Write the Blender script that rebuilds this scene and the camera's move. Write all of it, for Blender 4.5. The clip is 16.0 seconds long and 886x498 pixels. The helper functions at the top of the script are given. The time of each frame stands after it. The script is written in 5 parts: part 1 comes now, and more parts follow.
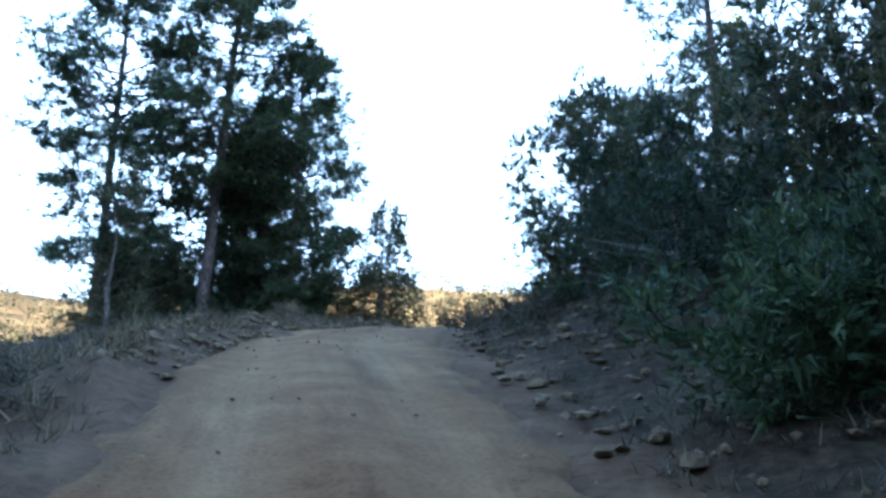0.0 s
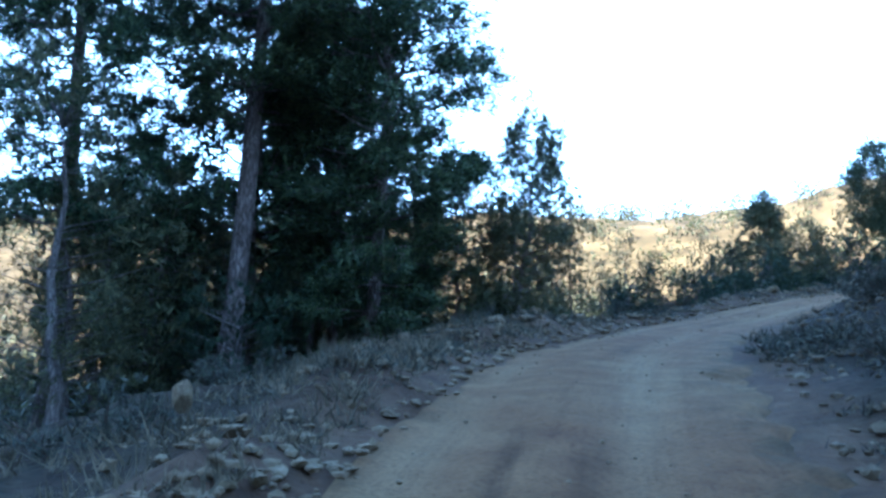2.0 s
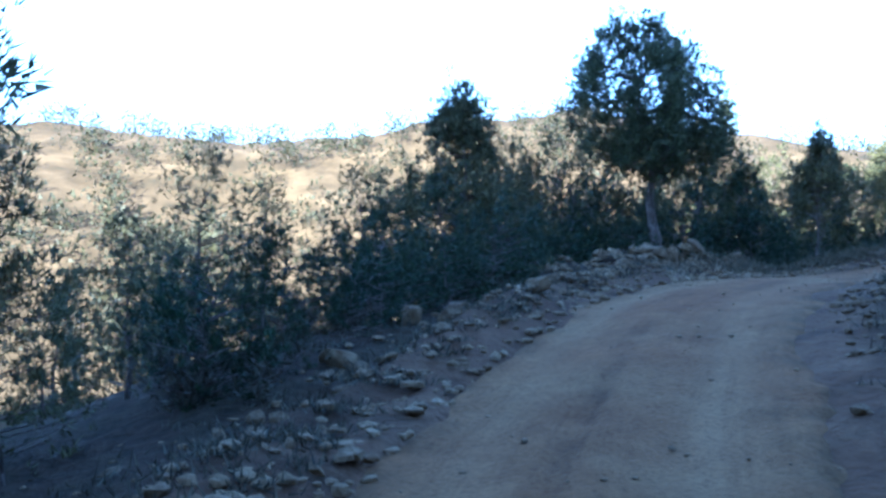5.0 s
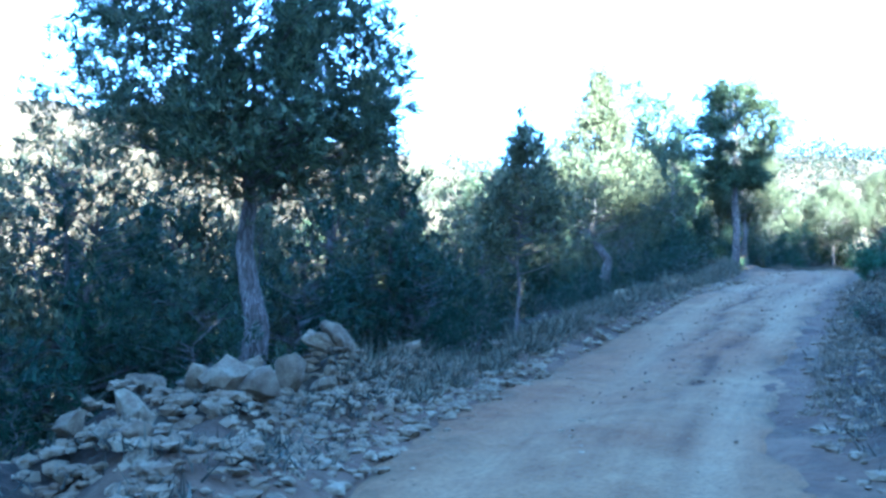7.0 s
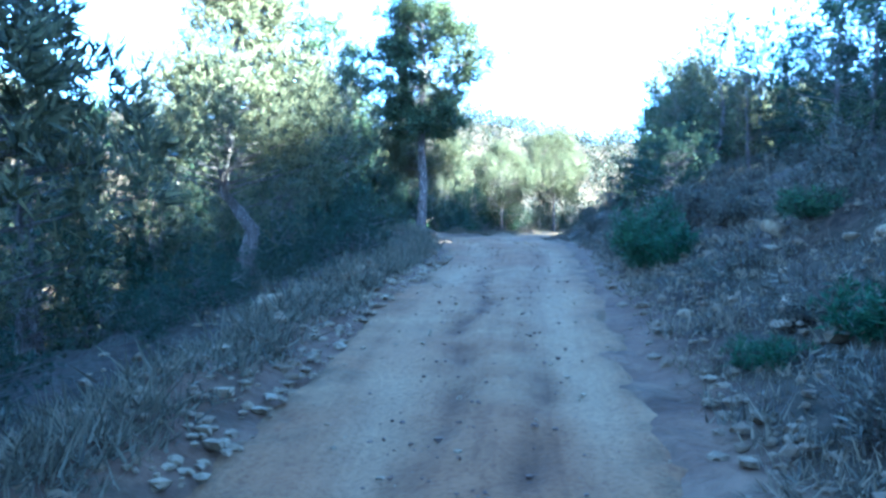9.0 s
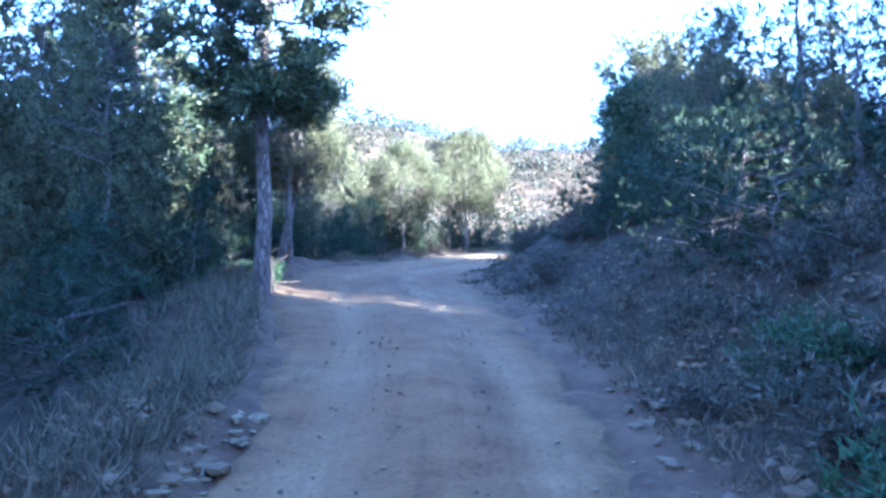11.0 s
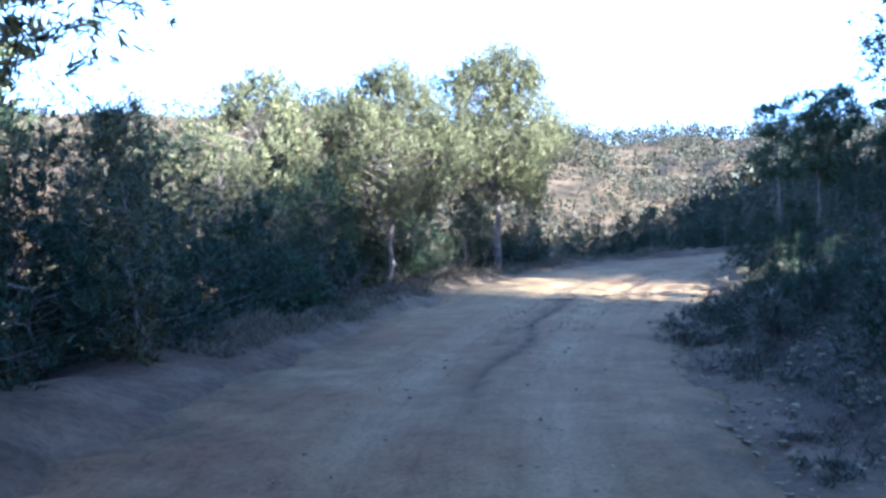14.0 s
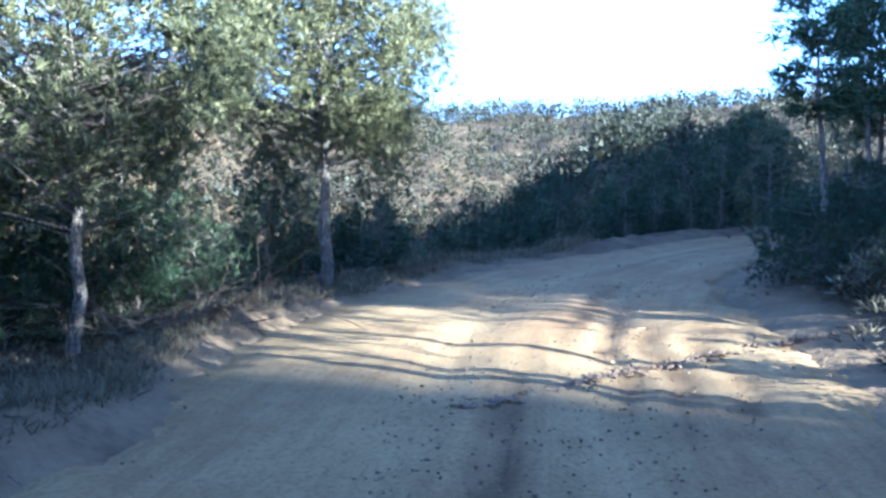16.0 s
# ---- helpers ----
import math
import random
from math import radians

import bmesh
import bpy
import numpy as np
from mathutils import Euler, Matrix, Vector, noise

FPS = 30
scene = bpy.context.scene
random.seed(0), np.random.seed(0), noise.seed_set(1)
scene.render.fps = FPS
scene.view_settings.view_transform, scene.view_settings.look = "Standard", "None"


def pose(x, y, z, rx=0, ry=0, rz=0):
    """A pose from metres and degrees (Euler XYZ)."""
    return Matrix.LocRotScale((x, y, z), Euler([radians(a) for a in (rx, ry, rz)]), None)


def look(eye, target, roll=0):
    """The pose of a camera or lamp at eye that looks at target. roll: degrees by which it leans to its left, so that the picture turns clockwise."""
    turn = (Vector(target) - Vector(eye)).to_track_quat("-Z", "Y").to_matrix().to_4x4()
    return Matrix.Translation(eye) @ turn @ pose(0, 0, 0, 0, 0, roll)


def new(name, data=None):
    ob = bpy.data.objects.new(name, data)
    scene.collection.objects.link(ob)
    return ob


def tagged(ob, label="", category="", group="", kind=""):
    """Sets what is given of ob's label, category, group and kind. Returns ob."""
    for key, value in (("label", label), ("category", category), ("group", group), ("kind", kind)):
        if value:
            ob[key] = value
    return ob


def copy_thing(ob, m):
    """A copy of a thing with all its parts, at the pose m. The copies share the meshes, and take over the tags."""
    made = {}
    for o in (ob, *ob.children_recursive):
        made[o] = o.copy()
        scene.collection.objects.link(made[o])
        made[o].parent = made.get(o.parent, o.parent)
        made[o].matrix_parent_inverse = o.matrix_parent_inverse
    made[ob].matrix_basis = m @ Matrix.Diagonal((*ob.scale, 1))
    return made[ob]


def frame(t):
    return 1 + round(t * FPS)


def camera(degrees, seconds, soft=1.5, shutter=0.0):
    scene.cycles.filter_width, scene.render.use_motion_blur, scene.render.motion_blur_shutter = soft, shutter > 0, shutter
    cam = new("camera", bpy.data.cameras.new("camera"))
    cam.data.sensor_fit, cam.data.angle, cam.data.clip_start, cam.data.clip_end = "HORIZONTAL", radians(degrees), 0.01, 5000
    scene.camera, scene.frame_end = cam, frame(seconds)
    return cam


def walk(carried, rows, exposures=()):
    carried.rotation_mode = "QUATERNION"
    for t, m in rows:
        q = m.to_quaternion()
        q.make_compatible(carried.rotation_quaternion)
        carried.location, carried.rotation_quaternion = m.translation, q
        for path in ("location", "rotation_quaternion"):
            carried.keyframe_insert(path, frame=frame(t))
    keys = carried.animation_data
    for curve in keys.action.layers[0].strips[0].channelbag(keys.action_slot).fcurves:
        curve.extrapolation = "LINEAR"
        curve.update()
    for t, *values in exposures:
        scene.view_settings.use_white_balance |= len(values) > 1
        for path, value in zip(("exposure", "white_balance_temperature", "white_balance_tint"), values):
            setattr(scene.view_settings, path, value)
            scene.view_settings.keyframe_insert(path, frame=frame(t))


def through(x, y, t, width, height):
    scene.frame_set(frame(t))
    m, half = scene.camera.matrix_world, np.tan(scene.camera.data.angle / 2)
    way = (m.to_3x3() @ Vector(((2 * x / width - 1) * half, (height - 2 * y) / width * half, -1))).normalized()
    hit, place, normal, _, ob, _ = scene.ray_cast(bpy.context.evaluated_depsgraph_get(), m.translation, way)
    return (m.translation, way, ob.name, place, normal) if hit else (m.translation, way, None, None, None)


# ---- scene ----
# ---- camera and its way ----
cam = camera(55.0, 16.0, soft=2.8)
PATH = [
    (0, (6.608, -4.108, 1.371), (6.368, -2.168, 1.795), 0.2),
    (0.5, (5.970, -1.199, 2.108), (5.621, 0.720, 2.553), 0.5),
    (1, (5.255, 1.410, 2.843), (4.804, 3.326, 3.196), 1.2),
    (1.5, (4.524, 3.671, 3.435), (4.024, 5.581, 3.757), 0.6),
    (2, (3.833, 6.013, 3.902), (3.341, 7.935, 4.151), 0.6),
    (2.5, (3.277, 8.052, 4.301), (2.878, 9.998, 4.527), 1.1),
    (3, (2.939, 10.440, 4.665), (2.659, 12.409, 4.876), 0.8),
    (3.5, (2.836, 12.592, 4.993), (2.690, 14.579, 5.171), 0.1),
    (4, (2.829, 14.974, 5.283), (2.849, 16.969, 5.419), -0.6),
    (4.5, (2.981, 17.745, 5.545), (3.193, 19.733, 5.623), -0.2),
    (5, (3.417, 20.594, 5.775), (3.864, 22.542, 5.855), 0.0),
    (5.5, (4.178, 23.226, 6.046), (4.883, 25.093, 6.180), 0.4),
    (6, (5.140, 25.329, 6.296), (6.049, 27.104, 6.453), 0.6),
    (6.5, (6.406, 27.197, 6.687), (7.494, 28.870, 6.824), 0.6),
    (7, (7.823, 29.031, 7.026), (9.071, 30.591, 7.109), -0.3),
    (7.5, (9.119, 30.394, 7.211), (10.493, 31.846, 7.274), -0.7),
    (8, (10.753, 31.806, 7.349), (12.283, 33.094, 7.382), -0.8),
    (8.5, (12.339, 32.915, 7.405), (13.999, 34.031, 7.383), -0.8),
    (9, (13.872, 33.879, 7.432), (15.625, 34.841, 7.409), -0.1),
    (9.5, (15.467, 34.723, 7.488), (17.282, 35.560, 7.446), -0.5),
    (10, (17.442, 35.637, 7.648), (19.288, 36.406, 7.679), -0.2),
    (10.5, (19.879, 36.689, 7.965), (21.726, 37.456, 8.005), -0.0),
    (11, (22.560, 37.853, 8.283), (24.411, 38.608, 8.271), 0.2),
    (11.5, (25.339, 39.007, 8.490), (27.200, 39.739, 8.462), 0.8),
    (12, (28.029, 40.127, 8.598), (29.878, 40.889, 8.561), 0.8),
    (12.5, (30.689, 41.370, 8.789), (32.528, 42.155, 8.745), 0.2),
    (13, (33.932, 43.206, 8.880), (35.784, 43.958, 8.842), -1.2),
    (13.5, (36.795, 44.856, 8.899), (38.657, 45.583, 8.869), -1.4),
    (14, (39.593, 46.558, 8.986), (41.481, 47.218, 8.949), -0.6),
    (14.5, (42.271, 47.659, 9.035), (44.184, 48.243, 8.982), -0.3),
    (15, (45.080, 48.538, 9.082), (47.020, 49.016, 9.000), 0.0),
    (15.5, (47.677, 49.056, 9.036), (49.638, 49.440, 8.949), -0.7),
    (16, (50.080, 49.395, 9.088), (52.058, 49.676, 8.994), -1.0),
]
EXPOSURES = ((0, 5.05, 4400, 1), (1.5, 4.75, 3950, 1), (3, 5.8, 3600, -4), (3.7, 5.75, 3600, -1), (5.8, 4.15, 3550, 7), (6.2, 4.35, 3450, 5), (6.5, 4.65, 3350, 2), (7, 5.65, 3250, -1), (8.5, 5.6, 3200, -4),
             (9.5, 5.5, 3400, 6), (11.8, 5.3, 3500, 16), (12.3, 5.2, 3540, 15), (12.6, 5.08, 3560, 15), (13.3, 4.95, 3620, 13), (13.8, 4.7, 3680, 12), (14.5, 4.6, 3650, 10), (15, 4.65, 3580, 9), (15.5, 4.55, 3520, 7), (16, 4.5, 3480, 6))
walk(cam, [(t, look(eye, target, roll)) for t, eye, target, roll in PATH], EXPOSURES)

# ---- daylight ----
SUN_BEARING, SUN_RISE = 157.0, 16.0  # degrees to the left of +y, and above the horizon
world = bpy.data.worlds.new("daylight")
scene.world = world
world.use_nodes = True
_nodes, _links = world.node_tree.nodes, world.node_tree.links
_sky = _nodes.new("ShaderNodeTexSky")
_sky.sky_type, _sky.sun_disc = "NISHITA", False
_sky.sun_elevation, _sky.sun_rotation = radians(SUN_RISE), radians(-SUN_BEARING)
_sky.air_density, _sky.dust_density, _sky.ozone_density = 1.0, 1.0, 1.0
_veil = _nodes.new("ShaderNodeMix")  # thin high haze over the blue
_veil.data_type, _veil.blend_type = "RGBA", "MIX"
_veil.inputs[0].default_value = 0.9
_up, _haze = _nodes.new("ShaderNodeSeparateXYZ"), _nodes.new("ShaderNodeValToRGB")  # brighter towards the horizon
_links.new(_nodes.new("ShaderNodeTexCoord").outputs["Generated"], _up.inputs[0])
_links.new(_up.outputs[2], _haze.inputs[0])
_haze.color_ramp.elements.new(0.35)
for _stop, _at, _tone in zip(_haze.color_ramp.elements, (0.0, 0.38, 0.85), ((1.0, 1.0, 1.0), (0.92, 0.95, 1.0), (0.2, 0.29, 0.47))):
    _stop.position, _stop.color = _at, (*_tone, 1)
_glow = _nodes.new("ShaderNodeVectorMath")
_glow.operation, _glow.inputs["Scale"].default_value = "SCALE", 3.1
_links.new(_haze.outputs[0], _glow.inputs[0])
_links.new(_glow.outputs[0], _veil.inputs[7])
_links.new(_sky.outputs[0], _veil.inputs[6])
_links.new(_veil.outputs[2], _nodes["Background"].inputs[0])
_nodes["Background"].inputs[1].default_value = 0.05
sun = new("sun", bpy.data.lights.new("sun", "SUN"))
sun.data.energy, sun.data.angle, sun.data.color = 5.0, radians(0.55), (1.0, 0.70, 0.34)
_to = Vector((-math.sin(radians(SUN_BEARING)) * math.cos(radians(SUN_RISE)), math.cos(radians(SUN_BEARING)) * math.cos(radians(SUN_RISE)), math.sin(radians(SUN_RISE))))
sun.matrix_world = look(_to * 100, (0, 0, 0))

# ---- materials ----
def material(name, rough=0.9, spec=0.2):
    m = bpy.data.materials.new(name)
    m.use_nodes = True
    nt = m.node_tree
    bsdf = nt.nodes["Principled BSDF"]
    bsdf.inputs["Roughness"].default_value = rough
    bsdf.inputs["Specular IOR Level"].default_value = spec
    return m, nt, bsdf


def noise_tex(nt, scale, detail=4.0, coords=None, rough=0.6):
    n = nt.nodes.new("ShaderNodeTexNoise")
    n.inputs["Scale"].default_value, n.inputs["Detail"].default_value, n.inputs["Roughness"].default_value = scale, detail, rough
    if coords is not None:
        nt.links.new(coords, n.inputs["Vector"])
    return n.outputs["Fac"]


def ramp(nt, fac, stops):
    r = nt.nodes.new("ShaderNodeValToRGB")
    el = r.color_ramp.elements
    while len(el) < len(stops):
        el.new(0.5)
    for e, (p, c) in zip(el, stops):
        e.position, e.color = p, (*c, 1)
    nt.links.new(fac, r.inputs[0])
    return r.outputs[0]


def mixed(nt, fac, a, b, kind="MIX"):
    m = nt.nodes.new("ShaderNodeMix")
    m.data_type, m.blend_type = "RGBA", kind
    for sock, v in ((m.inputs[0], fac), (m.inputs[6], a), (m.inputs[7], b)):
        if isinstance(v, (int, float)):
            sock.default_value = v
        elif isinstance(v, tuple):
            sock.default_value = (*v, 1)
        else:
            nt.links.new(v, sock)
    return m.outputs[2]


def math_node(nt, op, a, b=0.0):
    m = nt.nodes.new("ShaderNodeMath")
    m.operation = op
    for sock, v in zip(m.inputs, (a, b)):
        if isinstance(v, (int, float)):
            sock.default_value = v
        else:
            nt.links.new(v, sock)
    return m.outputs[0]


def bump(nt, bsdf, fac, strength, distance):
    b = nt.nodes.new("ShaderNodeBump")
    b.inputs["Strength"].default_value, b.inputs["Distance"].default_value = strength, distance
    nt.links.new(fac, b.inputs["Height"])
    nt.links.new(b.outputs[0], bsdf.inputs["Normal"])


def place(nt):
    return nt.nodes.new("ShaderNodeNewGeometry").outputs["Position"]


def attribute(nt, name):
    a = nt.nodes.new("ShaderNodeAttribute")
    a.attribute_name = name
    return a.outputs["Fac"]


def soil_material():
    m, nt, b = material("forest_soil", 0.95, 0.1)
    p = place(nt)
    fine, mid = noise_tex(nt, 9.0, 6, p), noise_tex(nt, 1.4, 5, p)
    litter = ramp(nt, fine, [(0.3, (0.01433, 0.01126, 0.009209)), (0.5, (0.04093, 0.03173, 0.02303)), (0.68, (0.07675, 0.06243, 0.04708)), (0.8, (0.1228, 0.11, 0.08954))])
    grass = ramp(nt, fine, [(0.3, (0.02047, 0.01944, 0.01279)), (0.6, (0.0614, 0.05373, 0.03582)), (0.8, (0.1074, 0.09463, 0.06652))])
    base = mixed(nt, ramp(nt, mid, [(0.42, (0, 0, 0)), (0.6, (1, 1, 1))]), litter, grass)
    stone = ramp(nt, fine, [(0.35, (0.1248, 0.1061, 0.08736)), (0.7, (0.2808, 0.2621, 0.2309))])
    base = mixed(nt, ramp(nt, noise_tex(nt, 3.3, 5, p), [(0.66, (0, 0, 0)), (0.74, (0.7, 0.7, 0.7))]), base, stone)
    # bare trodden earth beside the track
    earth = ramp(nt, mid, [(0.3, (0.088, 0.060, 0.040)), (0.5, (0.128, 0.092, 0.062)), (0.7, (0.175, 0.133, 0.092))])
    # verge at the clearing lightened too, as if under strong sun
    earth = mixed(nt, math_node(nt, "MULTIPLY", attribute(nt, "sun_pale"), 0.45), earth, (0.27, 0.21, 0.14))
    worn = math_node(nt, "MULTIPLY", ramp(nt, attribute(nt, "verge"), [(0.1, (0, 0, 0)), (0.75, (1, 1, 1))]), ramp(nt, noise_tex(nt, 1.6, 6, p), [(0.28, (0.25, 0.25, 0.25)), (0.5, (1, 1, 1))]))
    base = mixed(nt, worn, base, mixed(nt, 0.4, earth, ramp(nt, fine, [(0.3, (0.5, 0.5, 0.5)), (0.6, (1.1, 1.1, 1.1))]), "MULTIPLY"))
    # open slopes far away: pale dry grass and bare earth between the trees
    dry = ramp(nt, noise_tex(nt, 0.11, 8, p, 0.7), [(0.3, (0.015, 0.0135, 0.008)), (0.45, (0.036, 0.025, 0.0125)), (0.6, (0.062, 0.043, 0.022)), (0.75, (0.105, 0.075, 0.041))])
    base = mixed(nt, 1.0, base, (0.60, 0.54, 0.43), "MULTIPLY")
    base = mixed(nt, attribute(nt, "open"), base, dry)
    nt.links.new(base, b.inputs["Base Color"])
    bump(nt, b, math_node(nt, "ADD", fine, mid), 0.9, 0.06)
    return m


def road_material():
    m, nt, b = material("dirt_track", 0.95, 0.12)
    p = place(nt)
    fine, mid, broad = noise_tex(nt, 26.0, 6, p, 0.7), noise_tex(nt, 2.2, 5, p), noise_tex(nt, 0.35, 3, p)
    dirt = ramp(nt, mid, [(0.3, (0.1276, 0.08677, 0.05468)), (0.5, (0.1676, 0.1203, 0.07896)), (0.7, (0.2076, 0.1582, 0.1093))])
    red = ramp(nt, mid, [(0.3, (0.1107, 0.06685, 0.03933)), (0.7, (0.1742, 0.1142, 0.07105))])
    base = mixed(nt, ramp(nt, broad, [(0.4, (0, 0, 0)), (0.62, (1, 1, 1))]), dirt, red)
    # packed, pale wheel tracks
    base = mixed(nt, math_node(nt, "MULTIPLY", attribute(nt, "track"), 0.5), base, (0.2347, 0.1857, 0.1367))
    # earth of the clearing lightened in colour for the sun on it
    base = mixed(nt, math_node(nt, "MULTIPLY", attribute(nt, "sun_pale"), 0.5), base, (0.29, 0.225, 0.15))
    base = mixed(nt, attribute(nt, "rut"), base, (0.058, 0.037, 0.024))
    # streaks that wheels draw along the way
    lane = nt.nodes.new("ShaderNodeCombineXYZ")
    nt.links.new(math_node(nt, "MULTIPLY", attribute(nt, "across"), 7.0), lane.inputs[0])
    nt.links.new(math_node(nt, "MULTIPLY", attribute(nt, "run"), 0.35), lane.inputs[1])
    drawn = ramp(nt, noise_tex(nt, 1.0, 4, lane.outputs[0], 0.65), [(0.3, (0.78, 0.75, 0.73)), (0.5, (1, 1, 1)), (0.7, (1.08, 1.08, 1.08))])
    base = mixed(nt, 0.8, base, drawn, "MULTIPLY")
    # litter drifts in over the edges
    drift = math_node(nt, "MULTIPLY", attribute(nt, "edge"), ramp(nt, noise_tex(nt, 2.6, 6, p), [(0.4, (0, 0, 0)), (0.6, (1, 1, 1))]))
    base = mixed(nt, drift, base, (0.085, 0.066, 0.046))
    grit = ramp(nt, fine, [(0.34, (0.52, 0.45, 0.29)), (0.5, (0.77, 0.69, 0.45)), (0.72, (0.91, 0.82, 0.53))])
    base = mixed(nt, 1.0, base, grit, "MULTIPLY")
    nt.links.new(base, b.inputs["Base Color"])
    bump(nt, b, math_node(nt, "ADD", math_node(nt, "MULTIPLY", fine, 0.5), mid), 0.8, 0.035)
    return m


def rock_material(name="limestone", tint=(0.66, 0.57, 0.38)):
    m, nt, b = material(name, 0.9, 0.2)
    c = nt.nodes.new("ShaderNodeTexCoord").outputs["Object"]
    fine, mid = noise_tex(nt, 14.0, 7, c, 0.7), noise_tex(nt, 2.5, 4, c)
    col = ramp(nt, mid, [(0.3, (0.136, 0.108, 0.08)), (0.5, (0.224, 0.2, 0.168)), (0.7, (0.32, 0.3, 0.268))])
    col = mixed(nt, 0.8, col, ramp(nt, fine, [(0.3, (0.5, 0.48, 0.45)), (0.55, (1, 1, 1))]), "MULTIPLY")
    rnd = nt.nodes.new("ShaderNodeObjectInfo").outputs["Random"]
    col = mixed(nt, 1.0, col, tint, "MULTIPLY")
    col = mixed(nt, 1.0, col, ramp(nt, rnd, [(0.0, (0.75, 0.72, 0.70)), (0.5, (1, 0.97, 0.93)), (1.0, (1.2, 1.18, 1.15))]), "MULTIPLY")
    nt.links.new(col, b.inputs["Base Color"])
    bump(nt, b, fine, 0.8, 0.04)
    return m


def bark_material(name, dark, light, scale=1.0, strips=1.6):
    """Bark in plates, or in long shreds where strips is small."""
    m, nt, b = material(name, 0.95, 0.1)
    c = nt.nodes.new("ShaderNodeTexCoord").outputs["Object"]
    warp = nt.nodes.new("ShaderNodeVectorMath")
    warp.operation = "MULTIPLY_ADD"
    wob = nt.nodes.new("ShaderNodeTexNoise")
    wob.inputs["Scale"].default_value = 7.0
    nt.links.new(c, wob.inputs["Vector"])
    nt.links.new(wob.outputs["Color"], warp.inputs[0])
    warp.inputs[1].default_value = (0.12, 0.12, 0.12)
    nt.links.new(c, warp.inputs[2])
    mp = nt.nodes.new("ShaderNodeMapping")
    mp.inputs["Scale"].default_value = (9 * scale, 9 * scale, strips * scale)
    nt.links.new(warp.outputs[0], mp.inputs["Vector"])
    v = nt.nodes.new("ShaderNodeTexVoronoi")
    v.feature = "DISTANCE_TO_EDGE"
    v.inputs["Scale"].default_value = 1.6
    nt.links.new(mp.outputs[0], v.inputs["Vector"])
    fine = noise_tex(nt, 3.0, 6, mp.outputs[0], 0.7)
    patch = noise_tex(nt, 3.2, 3, c)
    plates = ramp(nt, math_node(nt, "ADD", v.outputs["Distance"], math_node(nt, "MULTIPLY", fine, 0.16)), [(0.05, (0.15, 0.15, 0.15)), (0.3, (1, 1, 1))])
    col = mixed(nt, plates, dark, mixed(nt, ramp(nt, fine, [(0.3, (0, 0, 0)), (0.62, (1, 1, 1))]), dark, light))
    col = mixed(nt, 0.7, col, ramp(nt, patch, [(0.35, (0.62, 0.6, 0.58)), (0.6, (1.1, 1.1, 1.1))]), "MULTIPLY")
    nt.links.new(col, b.inputs["Base Color"])
    bump(nt, b, math_node(nt, "ADD", plates, fine), 0.9, 0.03)
    return m


def leaf_material(name, dark, light, shine=0.25, through=0.3):
    m, nt, b = material(name, 0.6, shine)
    rnd = nt.nodes.new("ShaderNodeNewGeometry").outputs["Random Per Island"]
    tree = nt.nodes.new("ShaderNodeObjectInfo").outputs["Random"]
    col = ramp(nt, rnd, [(0.0, tuple(0.65 * a for a in dark)), (0.6, tuple(0.65 * a + 0.35 * c for a, c in zip(dark, light))), (1.0, light)])
    col = mixed(nt, 1.0, col, ramp(nt, tree, [(0.0, (0.85, 0.92, 0.85)), (1.0, (1.15, 1.06, 0.95))]), "MULTIPLY")
    nt.links.new(col, b.inputs["Base Color"])
    tr = nt.nodes.new("ShaderNodeBsdfTranslucent")
    nt.links.new(col, tr.inputs["Color"])
    mx = nt.nodes.new("ShaderNodeMixShader")
    mx.inputs[0].default_value = through
    nt.links.new(b.outputs[0], mx.inputs[1])
    nt.links.new(tr.outputs[0], mx.inputs[2])
    nt.links.new(mx.outputs[0], nt.nodes["Material Output"].inputs["Surface"])
    return m


SOIL, ROAD, ROCK = soil_material(), road_material(), rock_material()
CLOD = rock_material("earth_clods", (0.42, 0.33, 0.26))
PINE_BARK = bark_material("pine_bark", (0.045, 0.036, 0.031), (0.26, 0.21, 0.175))
JUNIPER_BARK = bark_material("juniper_bark", (0.05, 0.040, 0.033), (0.24, 0.205, 0.175), 1.7, 0.55)
DEAD_WOOD = bark_material("dead_wood", (0.06, 0.046, 0.034), (0.15, 0.118, 0.088), 1.9, 0.6)
NEEDLES = leaf_material("pine_needles", (0.018, 0.029, 0.014), (0.115, 0.132, 0.058), 0.2, 0.35)
SCALES = leaf_material("juniper_foliage", (0.030, 0.036, 0.018), (0.155, 0.146, 0.070), 0.2, 0.4)
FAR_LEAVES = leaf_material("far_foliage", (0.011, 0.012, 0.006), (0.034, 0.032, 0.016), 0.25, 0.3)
# dark tone that carries the shade of thickets and wood trees
SHADE_GREEN = leaf_material("shade_green_leaves", (0.012, 0.022, 0.012), (0.046, 0.060, 0.028), 0.2)
LUSH_GREEN = leaf_material("green_bush_leaves", (0.020, 0.038, 0.017), (0.070, 0.098, 0.040), 0.2)
DRY_GRASS = leaf_material("dry_grass", (0.060, 0.052, 0.034), (0.160, 0.138, 0.094), 0.1, 0.35)
SCRUB = leaf_material("grey_scrub", (0.0369, 0.03444, 0.02624), (0.123, 0.1107, 0.082), 0.1, 0.25)

# ---- terrain ----
EYE_HEIGHT = 1.57
